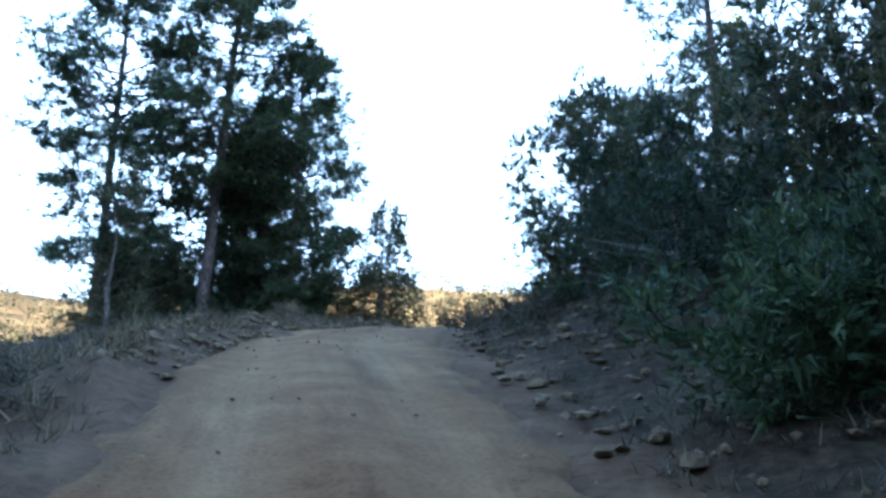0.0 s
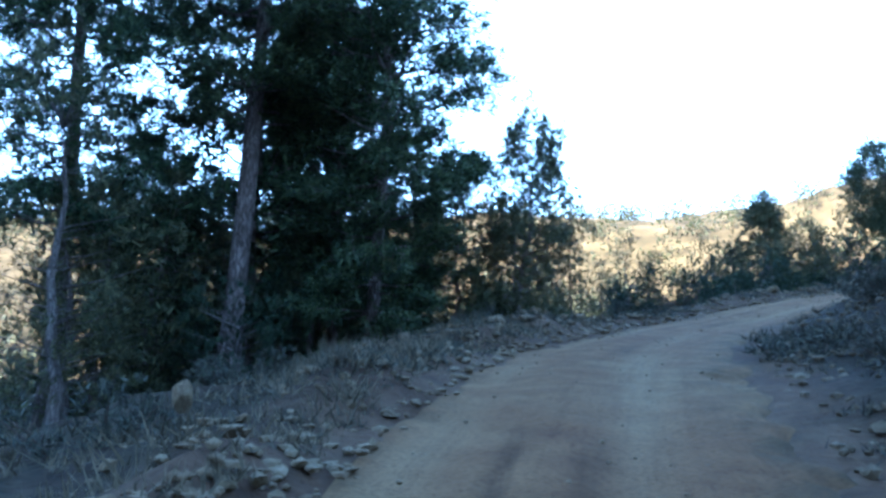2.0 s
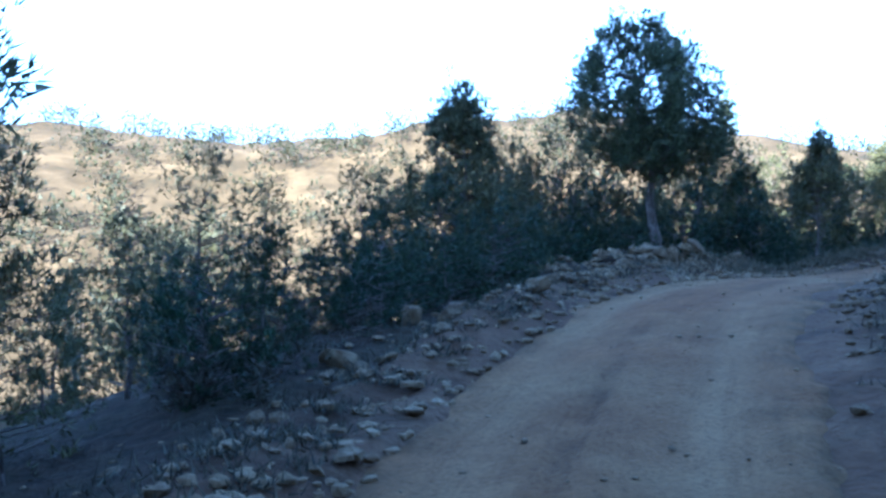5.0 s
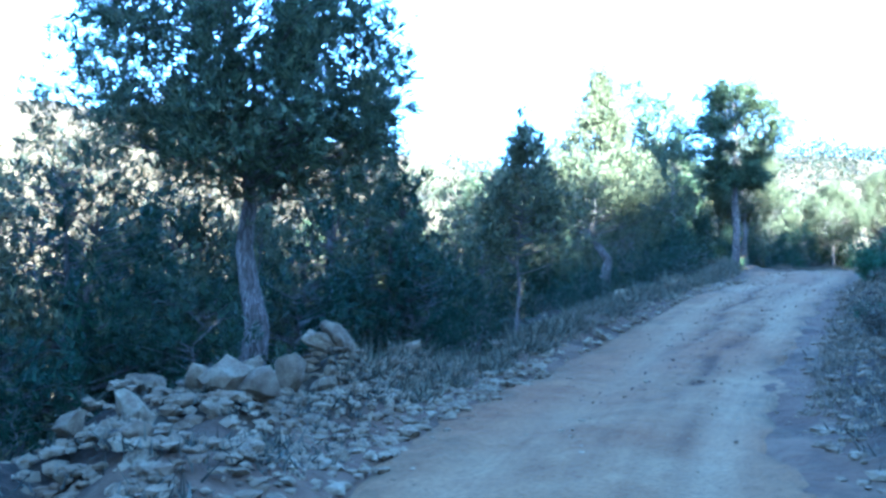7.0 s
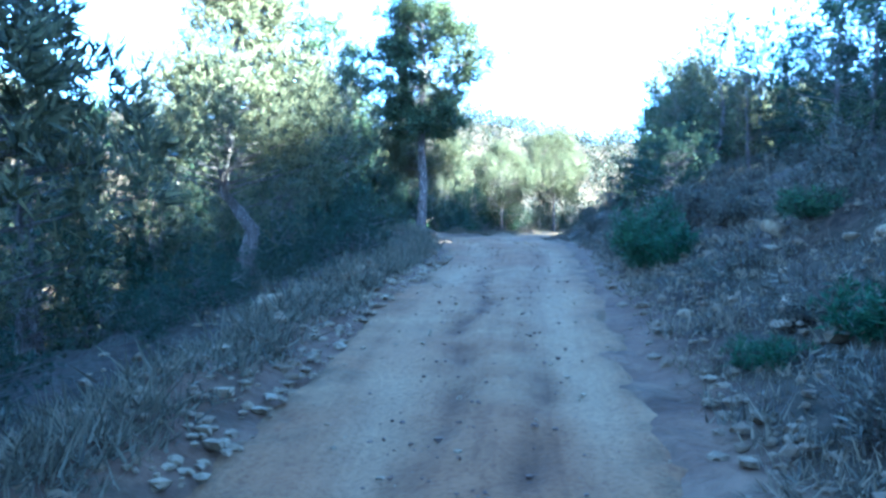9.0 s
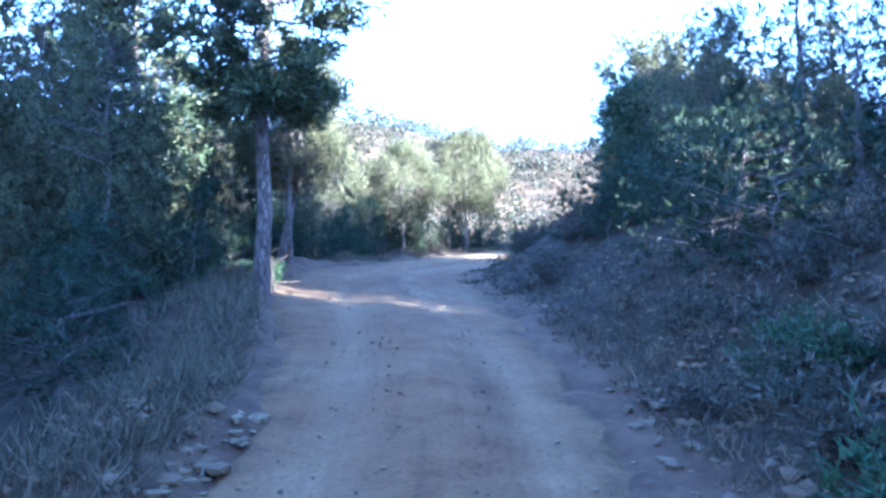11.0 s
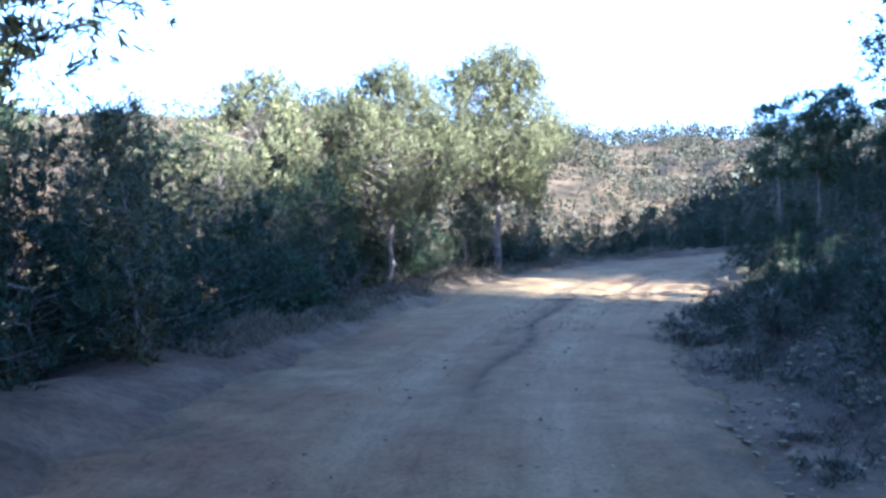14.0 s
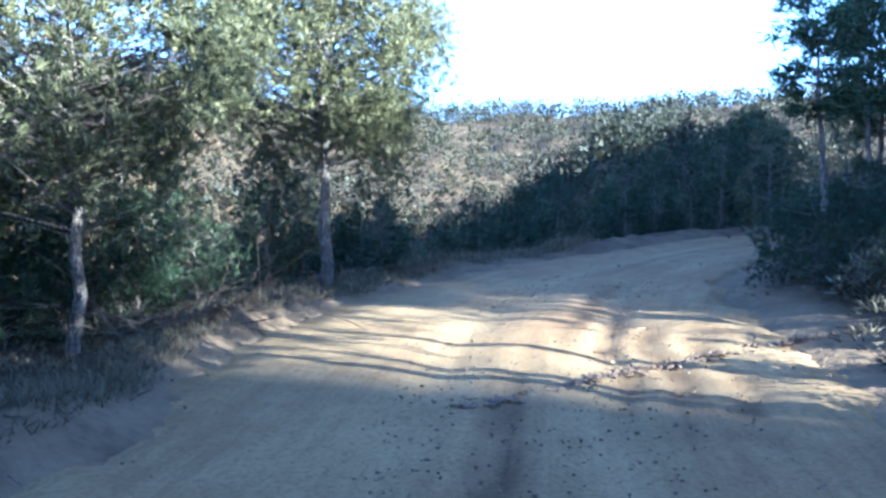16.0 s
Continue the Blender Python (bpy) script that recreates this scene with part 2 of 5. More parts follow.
# plan of the track: where the wheels go, and its heights
_way = [e for _, e, _, _ in PATH]
_head = [(_way[0][0] + 0.235 * d, _way[0][1] - 0.97 * d, _way[0][2] - 0.2 * d) for d in (24, 16, 10, 6, 3)]
_tail = [(_way[-1][0] + a, _way[-1][1] + b, _way[-1][2] + c) for a, b, c in
         ((2.8, 0.3, 0.02), (5.6, 0.35, 0.08), (9, 0.4, 0.2), (12.3, -0.2, 0.36), (15.7, -1.7, 0.55), (20, -5, 0.8), (27, -13.5, 0.9), (34, -27, 1.0), (38, -50, 1.1))]
_knots = np.array(_head + list(_way) + _tail)


def smooth_line(knots, step):
    """Points every step metres along a smoothed line through the knots."""
    run = np.r_[0, np.cumsum(np.linalg.norm(np.diff(knots[:, :2], axis=0), axis=1))]
    s = np.arange(0, run[-1], step)
    line = np.stack([np.interp(s, run, knots[:, k]) for k in range(3)], 1)
    n = int(1.6 / step)
    kernel = np.hanning(2 * n + 3)[1:-1]
    kernel /= kernel.sum()
    for k in range(3):
        padded = np.r_[2 * line[0, k] - line[n:0:-1, k], line[:, k], 2 * line[-1, k] - line[-2:-n - 2:-1, k]]
        line[:, k] = np.convolve(padded, kernel, "valid")
    return line


LINE = smooth_line(_knots, 0.25)
LINE[:, 2] -= EYE_HEIGHT
RUN = np.arange(len(LINE)) * 0.25
_ahead = np.gradient(LINE[:, :2], axis=0)
_ahead /= np.linalg.norm(_ahead, axis=1)[:, None]
SIDE = np.stack([_ahead[:, 1], -_ahead[:, 0]], 1)  # to the right of the way
START = float(RUN[np.argmin(((LINE[:, :2] - np.array(_way[0][:2])) ** 2).sum(1))])


def along(x, y):
    """Nearest place on the track: its index and how far to the right of it."""
    pts = np.stack([np.ravel(x), np.ravel(y)], 1)
    idx = np.empty(len(pts), int)
    for a in range(0, len(pts), 4000):
        d = ((pts[a:a + 4000, None, :] - LINE[None, ::2, :2]) ** 2).sum(-1)
        idx[a:a + 4000] = np.argmin(d, 1) * 2
    off = pts - LINE[idx, :2]
    lat = (off * SIDE[idx]).sum(1)
    far = np.linalg.norm(off, axis=1)
    return idx, np.where(lat < 0, -1, 1) * far, far


def wave(x, y, seed, size):
    """A cheap smooth noise, about -1 to 1."""
    rng = np.random.default_rng(seed)
    out = 0
    for _ in range(7):
        a, p, f = rng.uniform(0, 6.28), rng.uniform(0, 6.28), rng.uniform(0.6, 1.7) / size
        out = out + np.sin(6.28 * f * (x * np.cos(a) + y * np.sin(a)) + p)
    return out / 3.2


LEFT_EDGE = ((-60, 1.8), (0, 1.8), (8, 1.6), (13, 1.1), (24, 1.2), (34, 1.2), (44, 1.9), (50, 1.6), (58, 1.4), (64, 2.0), (75, 2.4), (83, 2.7), (88, 2.9), (91, 3.4), (95, 3.0), (105, 1.8), (150, 1.6))
RIGHT_EDGE = ((-60, 1.5), (0, 1.5), (8, 1.6), (14, 2.0), (22, 2.0), (28, 1.8), (36, 1.5), (45, 1.2), (55, 1.2), (62, 1.4), (66, 2.0), (73, 2.4), (80, 2.4), (86, 2.4), (90, 2.9), (93, 2.5), (96, 1.8), (150, 1.5))
# bank on the uphill side: how high it stands, over how many metres, and the slope behind it
BANK = ((-60, 1.2, 3.2, 0.3), (0, 1.0, 3.0, 0.24), (15, 1.1, 3.2, 0.2), (30, 1.2, 3.0, 0.2), (45, 1.35, 3.4, 0.24), (58, 1.4, 3.2, 0.2), (66, 1.3, 2.6, 0.14), (80, 1.1, 2.8, 0.1), (84.5, 0.7, 2.8, 0.08), (88, 0.3, 3.0, 0.07), (92, 0.3, 3.0, 0.07), (95, 0.75, 2.2, 0.08), (99, 1.0, 2.2, 0.1), (150, 0.9, 2.6, 0.1))
# fall on the valley side: the slope below the verge
FALL = ((-60, 0.3), (0, 0.18), (20, 0.3), (40, 0.36), (70, 0.42), (85, 0.4), (110, 0.3), (150, 0.3))
VERGE = ((-60, 1.5), (0, 2.6), (14, 1.7), (24, 1.2), (40, 1.5), (60, 1.0), (80, 0.9), (95, 1.5), (150, 1.5))
# raised lip on the valley side
LIP = ((-60, 0), (56, 0), (64, 0.28), (76, 0.3), (84, 0.08), (90, 0), (150, 0))
# skyline round the place: bearing to the left of +y, rise in degrees, distance
# past 110 and -128, out of view, raised and notched to shape the sunlight
RIDGE = ((-180, 23, 120), (-165, 20, 140), (-150, 19.5, 150), (-140, 14, 190), (-128, 7, 300), (-112, 6, 420), (-100, 6.1, 430), (-82, 5.9, 430), (-70, 6.6, 380), (-62, 8.0, 300), (-55, 8.2, 240), (-46, 6.8, 230), (-34, 8.6, 220), (-18, 12.0, 200), (-7, 11.2, 200), (3, 9.6, 210), (20, 9.4, 220), (38, 7.4, 230), (70, 6, 240), (110, 9, 130), (135, 18.8, 120), (145, 19.2, 120), (149, 18.3, 120), (153, 18.1, 120), (154, 18.6, 120), (155, 20.4, 120), (156.3, 22.4, 120), (156.85, 22.0, 120), (156.95, 19.4, 120), (157.4, 19.4, 120), (157.55, 21.0, 120), (157.8, 17.05, 120), (158.15, 17.05, 120), (158.4, 21.0, 120), (158.8, 21.3, 120), (159.3, 21.3, 120), (159.7, 20.8, 120), (160.4, 20.9, 120), (161, 22.1, 120), (163.5, 21.6, 120), (165, 21.2, 120), (165.9, 20.8, 120), (166.5, 18.5, 120), (167.9, 18.8, 120), (168.9, 21.6, 120), (170, 23.0, 120), (172, 23.4, 120), (176, 23.4, 120), (180, 23, 120))

# mounds of rubble on the verge: middle and half length along the track, to the right, half width, height
HEAPS = ((40.5, 3.0, -2.85, 0.75, 0.42), (22.8, 5.0, -2.15, 0.6, 0.22))


def table(rows, s, k=1):
    rows = np.array(rows)
    return np.interp(s, rows[:, 0], rows[:, k])


def height(x, y, detail=True):
    """Height of the ground."""
    x, y = np.asarray(x, float), np.asarray(y, float)
    idx, lat, far = along(x, y)
    x, y = x.ravel(), y.ravel()
    s = RUN[idx] - START
    road = LINE[idx, 2]
    left, right = table(LEFT_EDGE, s), table(RIGHT_EDGE, s)
    over = np.maximum(lat - right, 0)
    high, wide, rise = table(BANK, s), table(BANK, s, 2), table(BANK, s, 3)
    t = np.clip(over / wide, 0, 1)
    up = high * t * t * (3 - 2 * t) + rise * np.maximum(over - wide * 0.8, 0) * np.exp(-np.maximum(over - 24, 0) / 30)
    under = np.maximum(-lat - left - table(VERGE, s), 0)
    soft = under * under / (under + 1.2)
    down = table(FALL, s) * np.minimum(soft, 40) + 0.22 * np.maximum(soft - 40, 0)
    berm = 0.16 * np.exp(-((-lat - left - 0.45) / 0.4) ** 2) * np.clip(1 + wave(x, y, 5, 3.0), 0, 2)
    lip = table(LIP, s) * np.clip((-lat - left + 0.7) / 1.2, 0, 1) ** 1.5
    near = road + up - down + berm + lip
    # far country: a valley and the ridges behind it
    dx, dy = x - 28.0, y - 33.0
    r, bearing = np.hypot(dx, dy), np.degrees(np.arctan2(-dx, dy))
    crest = table(RIDGE, bearing) + 0.2 * wave(bearing, 0 * bearing, 8, 14.0)
    dist = table(RIDGE, bearing, 2)
    top = 7.5 + dist * np.tan(np.radians(crest))
    q = np.clip((r - 55) / (dist - 55), 0, 1)
    low = np.where((bearing > 100) | (bearing < -125), 8.0, -14.0)
    country = low + (top - low) * (0.55 * q + 0.45 * q * q * (3 - 2 * q)) + np.clip(r - dist, 0, 600) * 0.005
    country = country + np.clip((r - 60) / 60, 0, 1) * np.where((bearing > 115) | (bearing < -150), 0.05, 1.0) * (1.8 * wave(x, y, 11, 70.0) + 0.5 * wave(x, y, 12, 22.0))
    country = country + 21.0 * np.exp(-((x - 152) / 32) ** 2 - ((y - 39) / 20) ** 2)  # a wooded spur
    w = np.clip((far - 22) / 45, 0, 1)
    w = w * w * (3 - 2 * w)
    z = near * (1 - w) + country * w
    for mid, half, out, wide, tall in HEAPS:
        z = z + tall * np.exp(-((s - mid) / half) ** 4 - ((lat - out) / wide) ** 2) * (0.8 + 0.35 * wave(x, y, 51, 1.3))
    if detail:
        rough = np.clip((np.abs(lat) - np.where(lat < 0, left, right)) / 1.0, 0, 1)
        z = z + rough * (0.10 * wave(x, y, 1, 2.6) + 0.05 * wave(x, y, 2, 0.9) + 0.3 * np.clip(far / 20, 0, 1) * wave(x, y, 3, 9.0))
    return z

# ---- ground and track ----
def mesh_object(name, verts, faces, mat, smooth=True, parent=None, attrs=None):
    """A mesh object from arrays; faces are triangles or quads of one kind."""
    me = bpy.data.meshes.new(name)
    verts, faces = np.asarray(verts, np.float32), np.asarray(faces, np.int32)
    k = faces.shape[1]
    me.vertices.add(len(verts))
    me.vertices.foreach_set("co", verts.ravel())
    me.loops.add(faces.size)
    me.loops.foreach_set("vertex_index", faces.ravel())
    me.polygons.add(len(faces))
    me.polygons.foreach_set("loop_start", np.arange(0, faces.size, k, dtype=np.int32))
    me.polygons.foreach_set("use_smooth", np.full(len(faces), smooth))
    for key, values in (attrs or {}).items():
        me.attributes.new(key, "FLOAT", "POINT").data.foreach_set("value", np.asarray(values, np.float32))
    me.update(calc_edges=True)
    me.materials.append(mat)
    ob = new(name, me)
    ob.parent = parent
    return ob


def grid_faces(rows, cols):
    a = (np.arange(rows - 1)[:, None] * cols + np.arange(cols - 1)[None]).ravel()
    return np.stack([a, a + 1, a + cols + 1, a + cols], 1)


def spread(lo, hi, step, reach, grow=1.13):
    """Grid lines: even between lo and hi, then ever wider out to reach."""
    mid, out, d = np.arange(lo, hi, step), [], step
    while sum(out) < reach:
        d *= grow
        out.append(d)
    far = np.cumsum(out)
    return np.r_[lo - far[::-1], mid, mid[-1] + far]


gx, gy = spread(-20, 78, 0.42, 2600), spread(-8, 66, 0.42, 2600)
gy = np.sort(np.r_[gy, np.arange(-112.3, -66, 1.7)])  # finer on the crest that shades the track
GX, GY = np.meshgrid(gx, gy)
GZ = height(GX, GY)
_idx, _lat, _far = along(GX, GY)
_s = RUN[_idx] - START
_inside = (_lat > -table(LEFT_EDGE, _s) + 0.3) & (_lat < table(RIGHT_EDGE, _s) - 0.3)
_open = np.clip((_far - 30) / 40, 0, 1)
_trodden = np.exp(-((_s - 90) / 4.5) ** 4)  # the clearing, bare on both sides
_verge = np.clip(1.0 - np.maximum((-_lat - table(LEFT_EDGE, _s)) / 1.3, (_lat - table(RIGHT_EDGE, _s)) / (0.7 + 0.8 * _trodden)), 0, 1)
ground = mesh_object("ground", np.stack([GX.ravel(), GY.ravel(), GZ - 0.12 * _inside], 1), grid_faces(len(gy), len(gx)), SOIL, attrs={"open": _open, "verge": _verge, "sun_pale": np.exp(-((_s - 91) / 6.5) ** 4)})
tagged(ground, "stony forest ground with dry grass and leaf litter", "ground", kind="structure")


def road_sheet():
    across = np.linspace(-1.25, 1.25, 57)
    rows = np.arange(0, len(LINE) - 1, 0.5)
    i = rows.astype(int)
    f = (rows - i)[:, None]
    centre, side = LINE[i] * (1 - f) + LINE[i + 1] * f, SIDE[i] * (1 - f) + SIDE[i + 1] * f
    s = np.interp(rows, np.arange(len(RUN)), RUN) - START
    left, right = table(LEFT_EDGE, s), table(RIGHT_EDGE, s)
    lat = np.where(across[None] < 0, across[None] * left[:, None], across[None] * right[:, None])
    x, y = centre[:, None, 0] + side[:, None, 0] * lat, centre[:, None, 1] + side[:, None, 1] * lat
    # the edge crumbles away under the verge
    edge = np.abs(across)[None] + 0.07 * wave(x, y, 21, 2.6) + 0.05 * wave(x, y, 22, 0.8) + 0.03 * wave(x, y, 29, 0.35)
    sink = np.clip((edge - 0.82) / 0.4, 0, 1) ** 1.3
    ruts, track = 0, 0
    drift = 0.12 * wave(s, 0 * s, 23, 14.0)[:, None]
    for rut, depth in ((-0.72, 0.035), (0.72, 0.03)):
        near = np.exp(-((lat - rut - drift) / 0.24) ** 2)
        ruts, track = ruts - depth * near, np.maximum(track, near * np.clip(0.75 + 0.5 * wave(x, y, 24, 4.0), 0, 1))
    crown = 0.03 * np.exp(-((lat - drift) / 0.3) ** 2)
    cut = -0.045 * np.exp(-((lat + 0.1 - drift) / 0.07) ** 2) * np.clip(wave(x, y, 27, 9.0), 0, 1)
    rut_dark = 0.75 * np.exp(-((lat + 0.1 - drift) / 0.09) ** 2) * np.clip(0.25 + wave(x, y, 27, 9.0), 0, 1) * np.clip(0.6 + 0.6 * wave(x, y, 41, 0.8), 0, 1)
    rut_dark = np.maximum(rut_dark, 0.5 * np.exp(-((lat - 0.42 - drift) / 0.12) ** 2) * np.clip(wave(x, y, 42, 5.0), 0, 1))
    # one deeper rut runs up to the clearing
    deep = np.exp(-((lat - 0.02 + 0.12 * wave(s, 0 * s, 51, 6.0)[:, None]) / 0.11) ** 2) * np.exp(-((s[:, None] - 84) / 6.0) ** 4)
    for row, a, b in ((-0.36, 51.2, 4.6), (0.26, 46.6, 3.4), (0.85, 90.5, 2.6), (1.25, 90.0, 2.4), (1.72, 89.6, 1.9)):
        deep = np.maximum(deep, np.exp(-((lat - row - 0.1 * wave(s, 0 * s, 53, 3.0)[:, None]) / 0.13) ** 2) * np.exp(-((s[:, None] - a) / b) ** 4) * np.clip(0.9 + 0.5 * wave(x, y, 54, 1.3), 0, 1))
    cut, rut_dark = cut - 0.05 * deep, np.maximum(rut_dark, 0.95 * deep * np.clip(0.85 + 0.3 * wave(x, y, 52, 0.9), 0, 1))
    lip = table(LIP, s)[:, None] * np.clip((-lat - left[:, None] + 0.7) / 1.2, 0, 1) ** 1.5
    z = centre[:, None, 2] + lip + 0.014 + ruts + crown + cut - 0.30 * sink + 0.005 * wave(x, y, 25, 0.6) + 0.007 * wave(x, y, 26, 3.0) + 0.006 * wave(x, y, 28, 0.22)
    ob = mesh_object("road", np.stack([x, y, z], -1).reshape(-1, 3), grid_faces(len(rows), len(across)), ROAD, attrs={"track": (track + 0 * z).ravel(), "rut": (rut_dark + 0 * z).ravel(), "across": (lat + 0 * z).ravel(), "run": (s[:, None] + 0 * z).ravel(), "edge": (np.clip((edge - 0.62) / 0.3, 0, 0.85) * (1 - 0.6 * np.exp(-((s[:, None] - 91) / 6.5) ** 4)) + 0 * z).ravel(), "sun_pale": (np.exp(-((s[:, None] - 91) / 6.5) ** 4) * np.clip(0.75 + 0.3 * wave(x, y, 45, 2.5), 0, 1) + 0 * z).ravel()})
    return tagged(ob, "narrow rutted dirt track with pale wheel marks", "road", kind="structure")


road = road_sheet()


def ground_at(x, y):
    return float(height(x, y)[0])


def spots(s, lat):
    """Places beside the track: metres along it from the start, metres to its right."""
    q = np.clip((np.asarray(s, float) + START) / 0.25, 0, len(LINE) - 1.01)
    k = q.astype(int)
    f = (q - k)[..., None]
    return (LINE[k, :2] + SIDE[k] * np.asarray(lat)[..., None]) * (1 - f) + (LINE[k + 1, :2] + SIDE[k + 1] * np.asarray(lat)[..., None]) * f


def spot(s, lat):
    p = spots(s, lat)
    return float(p[0]), float(p[1])

# ---- trees and bushes ----
def tube(path, radii, sides=7):
    """Verts and quads of a tapered tube along a path."""
    path, radii = np.asarray(path, float), np.asarray(radii, float)
    t = np.gradient(path, axis=0)
    t /= np.linalg.norm(t, axis=1)[:, None] + 1e-9
    ref = np.where(np.abs(t[:, 2:3]) > 0.9, [[1.0, 0, 0]], [[0, 0, 1.0]])
    u = np.cross(t, ref)
    u /= np.linalg.norm(u, axis=1)[:, None] + 1e-9
    v = np.cross(t, u)
    a = np.linspace(0, 2 * np.pi, sides, endpoint=False)
    ring = (np.cos(a)[None, :, None] * u[:, None] + np.sin(a)[None, :, None] * v[:, None]) * radii[:, None, None]
    verts = (path[:, None] + ring).reshape(-1, 3)
    k, n = len(path), sides
    i, j = np.meshgrid(np.arange(k - 1), np.arange(n), indexing="ij")
    faces = np.stack([i * n + j, i * n + (j + 1) % n, (i + 1) * n + (j + 1) % n, (i + 1) * n + j], -1).reshape(-1, 4)
    return verts, faces


def joined(pieces):
    verts, faces, at = [], [], 0
    for v, f in pieces:
        verts.append(v)
        faces.append(f + at)
        at += len(v)
    return np.concatenate(verts), np.concatenate(faces)


def unit(v):
    return v / (np.linalg.norm(v, axis=-1, keepdims=True) + 1e-9)


def blades(base, way, length, width, rng, bend=0.25, face=None):
    """Narrow pointed leaves from base along way."""
    n = len(base)
    way = unit(way)
    side = unit(np.cross(way, rng.normal(size=(n, 3)) if face is None else face + 0.35 * rng.normal(size=(n, 3))))
    length, width = np.broadcast_to(length, n)[:, None], np.broadcast_to(width, n)[:, None]
    droop = np.array([0, 0, -1.0]) * length * bend * rng.uniform(0, 1, (n, 1))
    root = base + way * length * 0.12
    v = np.stack([root - side * width * 0.5, root + side * width * 0.5, base + way * length + droop], 1)
    return v.reshape(-1, 3), np.arange(3 * n).reshape(-1, 3)


def sprays(heart, way, n, length, width, rng, fan=0.5, loose=0.03, face=None):
    """Sprays of narrow leaves: n to each heart, fanned round its way."""
    k = len(heart)
    base = np.repeat(heart, n, 0) + rng.normal(size=(k * n, 3)) * loose
    ways = np.repeat(unit(way), n, 0) + rng.normal(size=(k * n, 3)) * fan
    ln = np.repeat(rng.uniform(0.75, 1.25, k), n) * rng.uniform(0.6, 1.3, k * n) * length
    return blades(base, ways, ln, ln * width * rng.uniform(0.75, 1.3, k * n), rng, 0.12, None if face is None else np.repeat(face, n, 0))


def limb(start, way, length, rise, rng, n=6, wobble=0.12):
    """A limb's path: leaves start along way, then bends up or down."""
    t = np.linspace(0, 1, n)[:, None]
    p = np.asarray(start) + np.asarray(way) * length * t + np.array([0, 0, 1.0]) * rise * length * t ** 2
    p[1:] += rng.normal(size=(n - 1, 3)) * wobble * length / n
    return p


def trunk_path(h, lean, rng, n=9, wobble=0.05):
    t = np.linspace(0, 1, n)
    p = np.stack([lean[0] * h * t, lean[1] * h * t, h * t - 0.25], 1)
    p[1:, :2] += np.cumsum(rng.normal(size=(n - 1, 2)) * wobble, 0) * 0.6
    return p


def make_pine(seed, h, bare, spread_r, lean=(0, 0), thick=0.02, density=1.0, flat=0.5, needles=20, broad=1.0):
    """Meshes of a pine: bark (trunk and limbs) and needles. flat: how level the foliage plates lie."""
    rng = np.random.default_rng(seed)
    tp = trunk_path(h, lean, rng)
    tr = h * thick * (1 - 0.85 * np.linspace(0, 1, len(tp)) ** 1.2)
    tr[0] *= 1.35
    wood, base, ways = [tube(tp, tr, 10)], [], []
    at = lambda z: np.array([np.interp(z, tp[:, 2], tp[:, k]) for k in range(3)])  # noqa: E731
    z, turn = bare * h, rng.uniform(0, 6.28)
    while z < h * 0.985:
        q = (z - bare * h) / (h * (1 - bare))
        reach = spread_r * (0.55 + 0.75 * q if q < 0.45 else 0.95 - 0.85 * ((q - 0.45) / 0.55) ** 1.6) * rng.uniform(0.65, 1.15)
        for _ in range(rng.integers(2, 5)):
            turn += 2.4 + rng.normal() * 0.4
            rise = rng.uniform(-0.15, 0.2) + 0.5 * q
            way = np.array([np.cos(turn), np.sin(turn), rise - 0.1])
            ln = max(0.35, reach * rng.uniform(0.7, 1.1))
            lp = limb(at(z), way, ln, rng.uniform(-0.05, 0.2), rng, 4)
            r0 = 0.010 + 0.016 * ln
            wood.append(tube(lp, np.linspace(r0, 0.005, len(lp)), 3))
            for _ in range(int(7 * ln * density) + 3):
                u = rng.uniform(0.3, 1.0) ** 0.7
                p = np.array([np.interp(u, np.linspace(0, 1, len(lp)), lp[:, k]) for k in range(3)])
                off = rng.normal(size=3) * np.array([1, 1, flat]) * 0.16 * ln ** 0.6
                tip = p + off + np.array([0, 0, 0.05])
                if rng.random() < 0.15:
                    wood.append(tube(np.stack([p, (p + tip) / 2, tip]), [0.008, 0.006, 0.004], 3))
                base.append(tip)
                ways.append(unit(way + off * 2 + np.array([0, 0, 0.35])))
        z += rng.uniform(0.16, 0.36) * (h / 9) ** 0.5
    base, ways = np.array(base), np.array(ways)
    n = needles
    b = np.repeat(base, n, 0) + rng.normal(size=(len(base) * n, 3)) * 0.055
    w = np.repeat(ways, n, 0) + rng.normal(size=(len(base) * n, 3)) * 0.75
    return joined(wood), blades(b, w, rng.uniform(0.13, 0.25, len(b)), rng.uniform(0.024, 0.046, len(b)) * broad, rng)


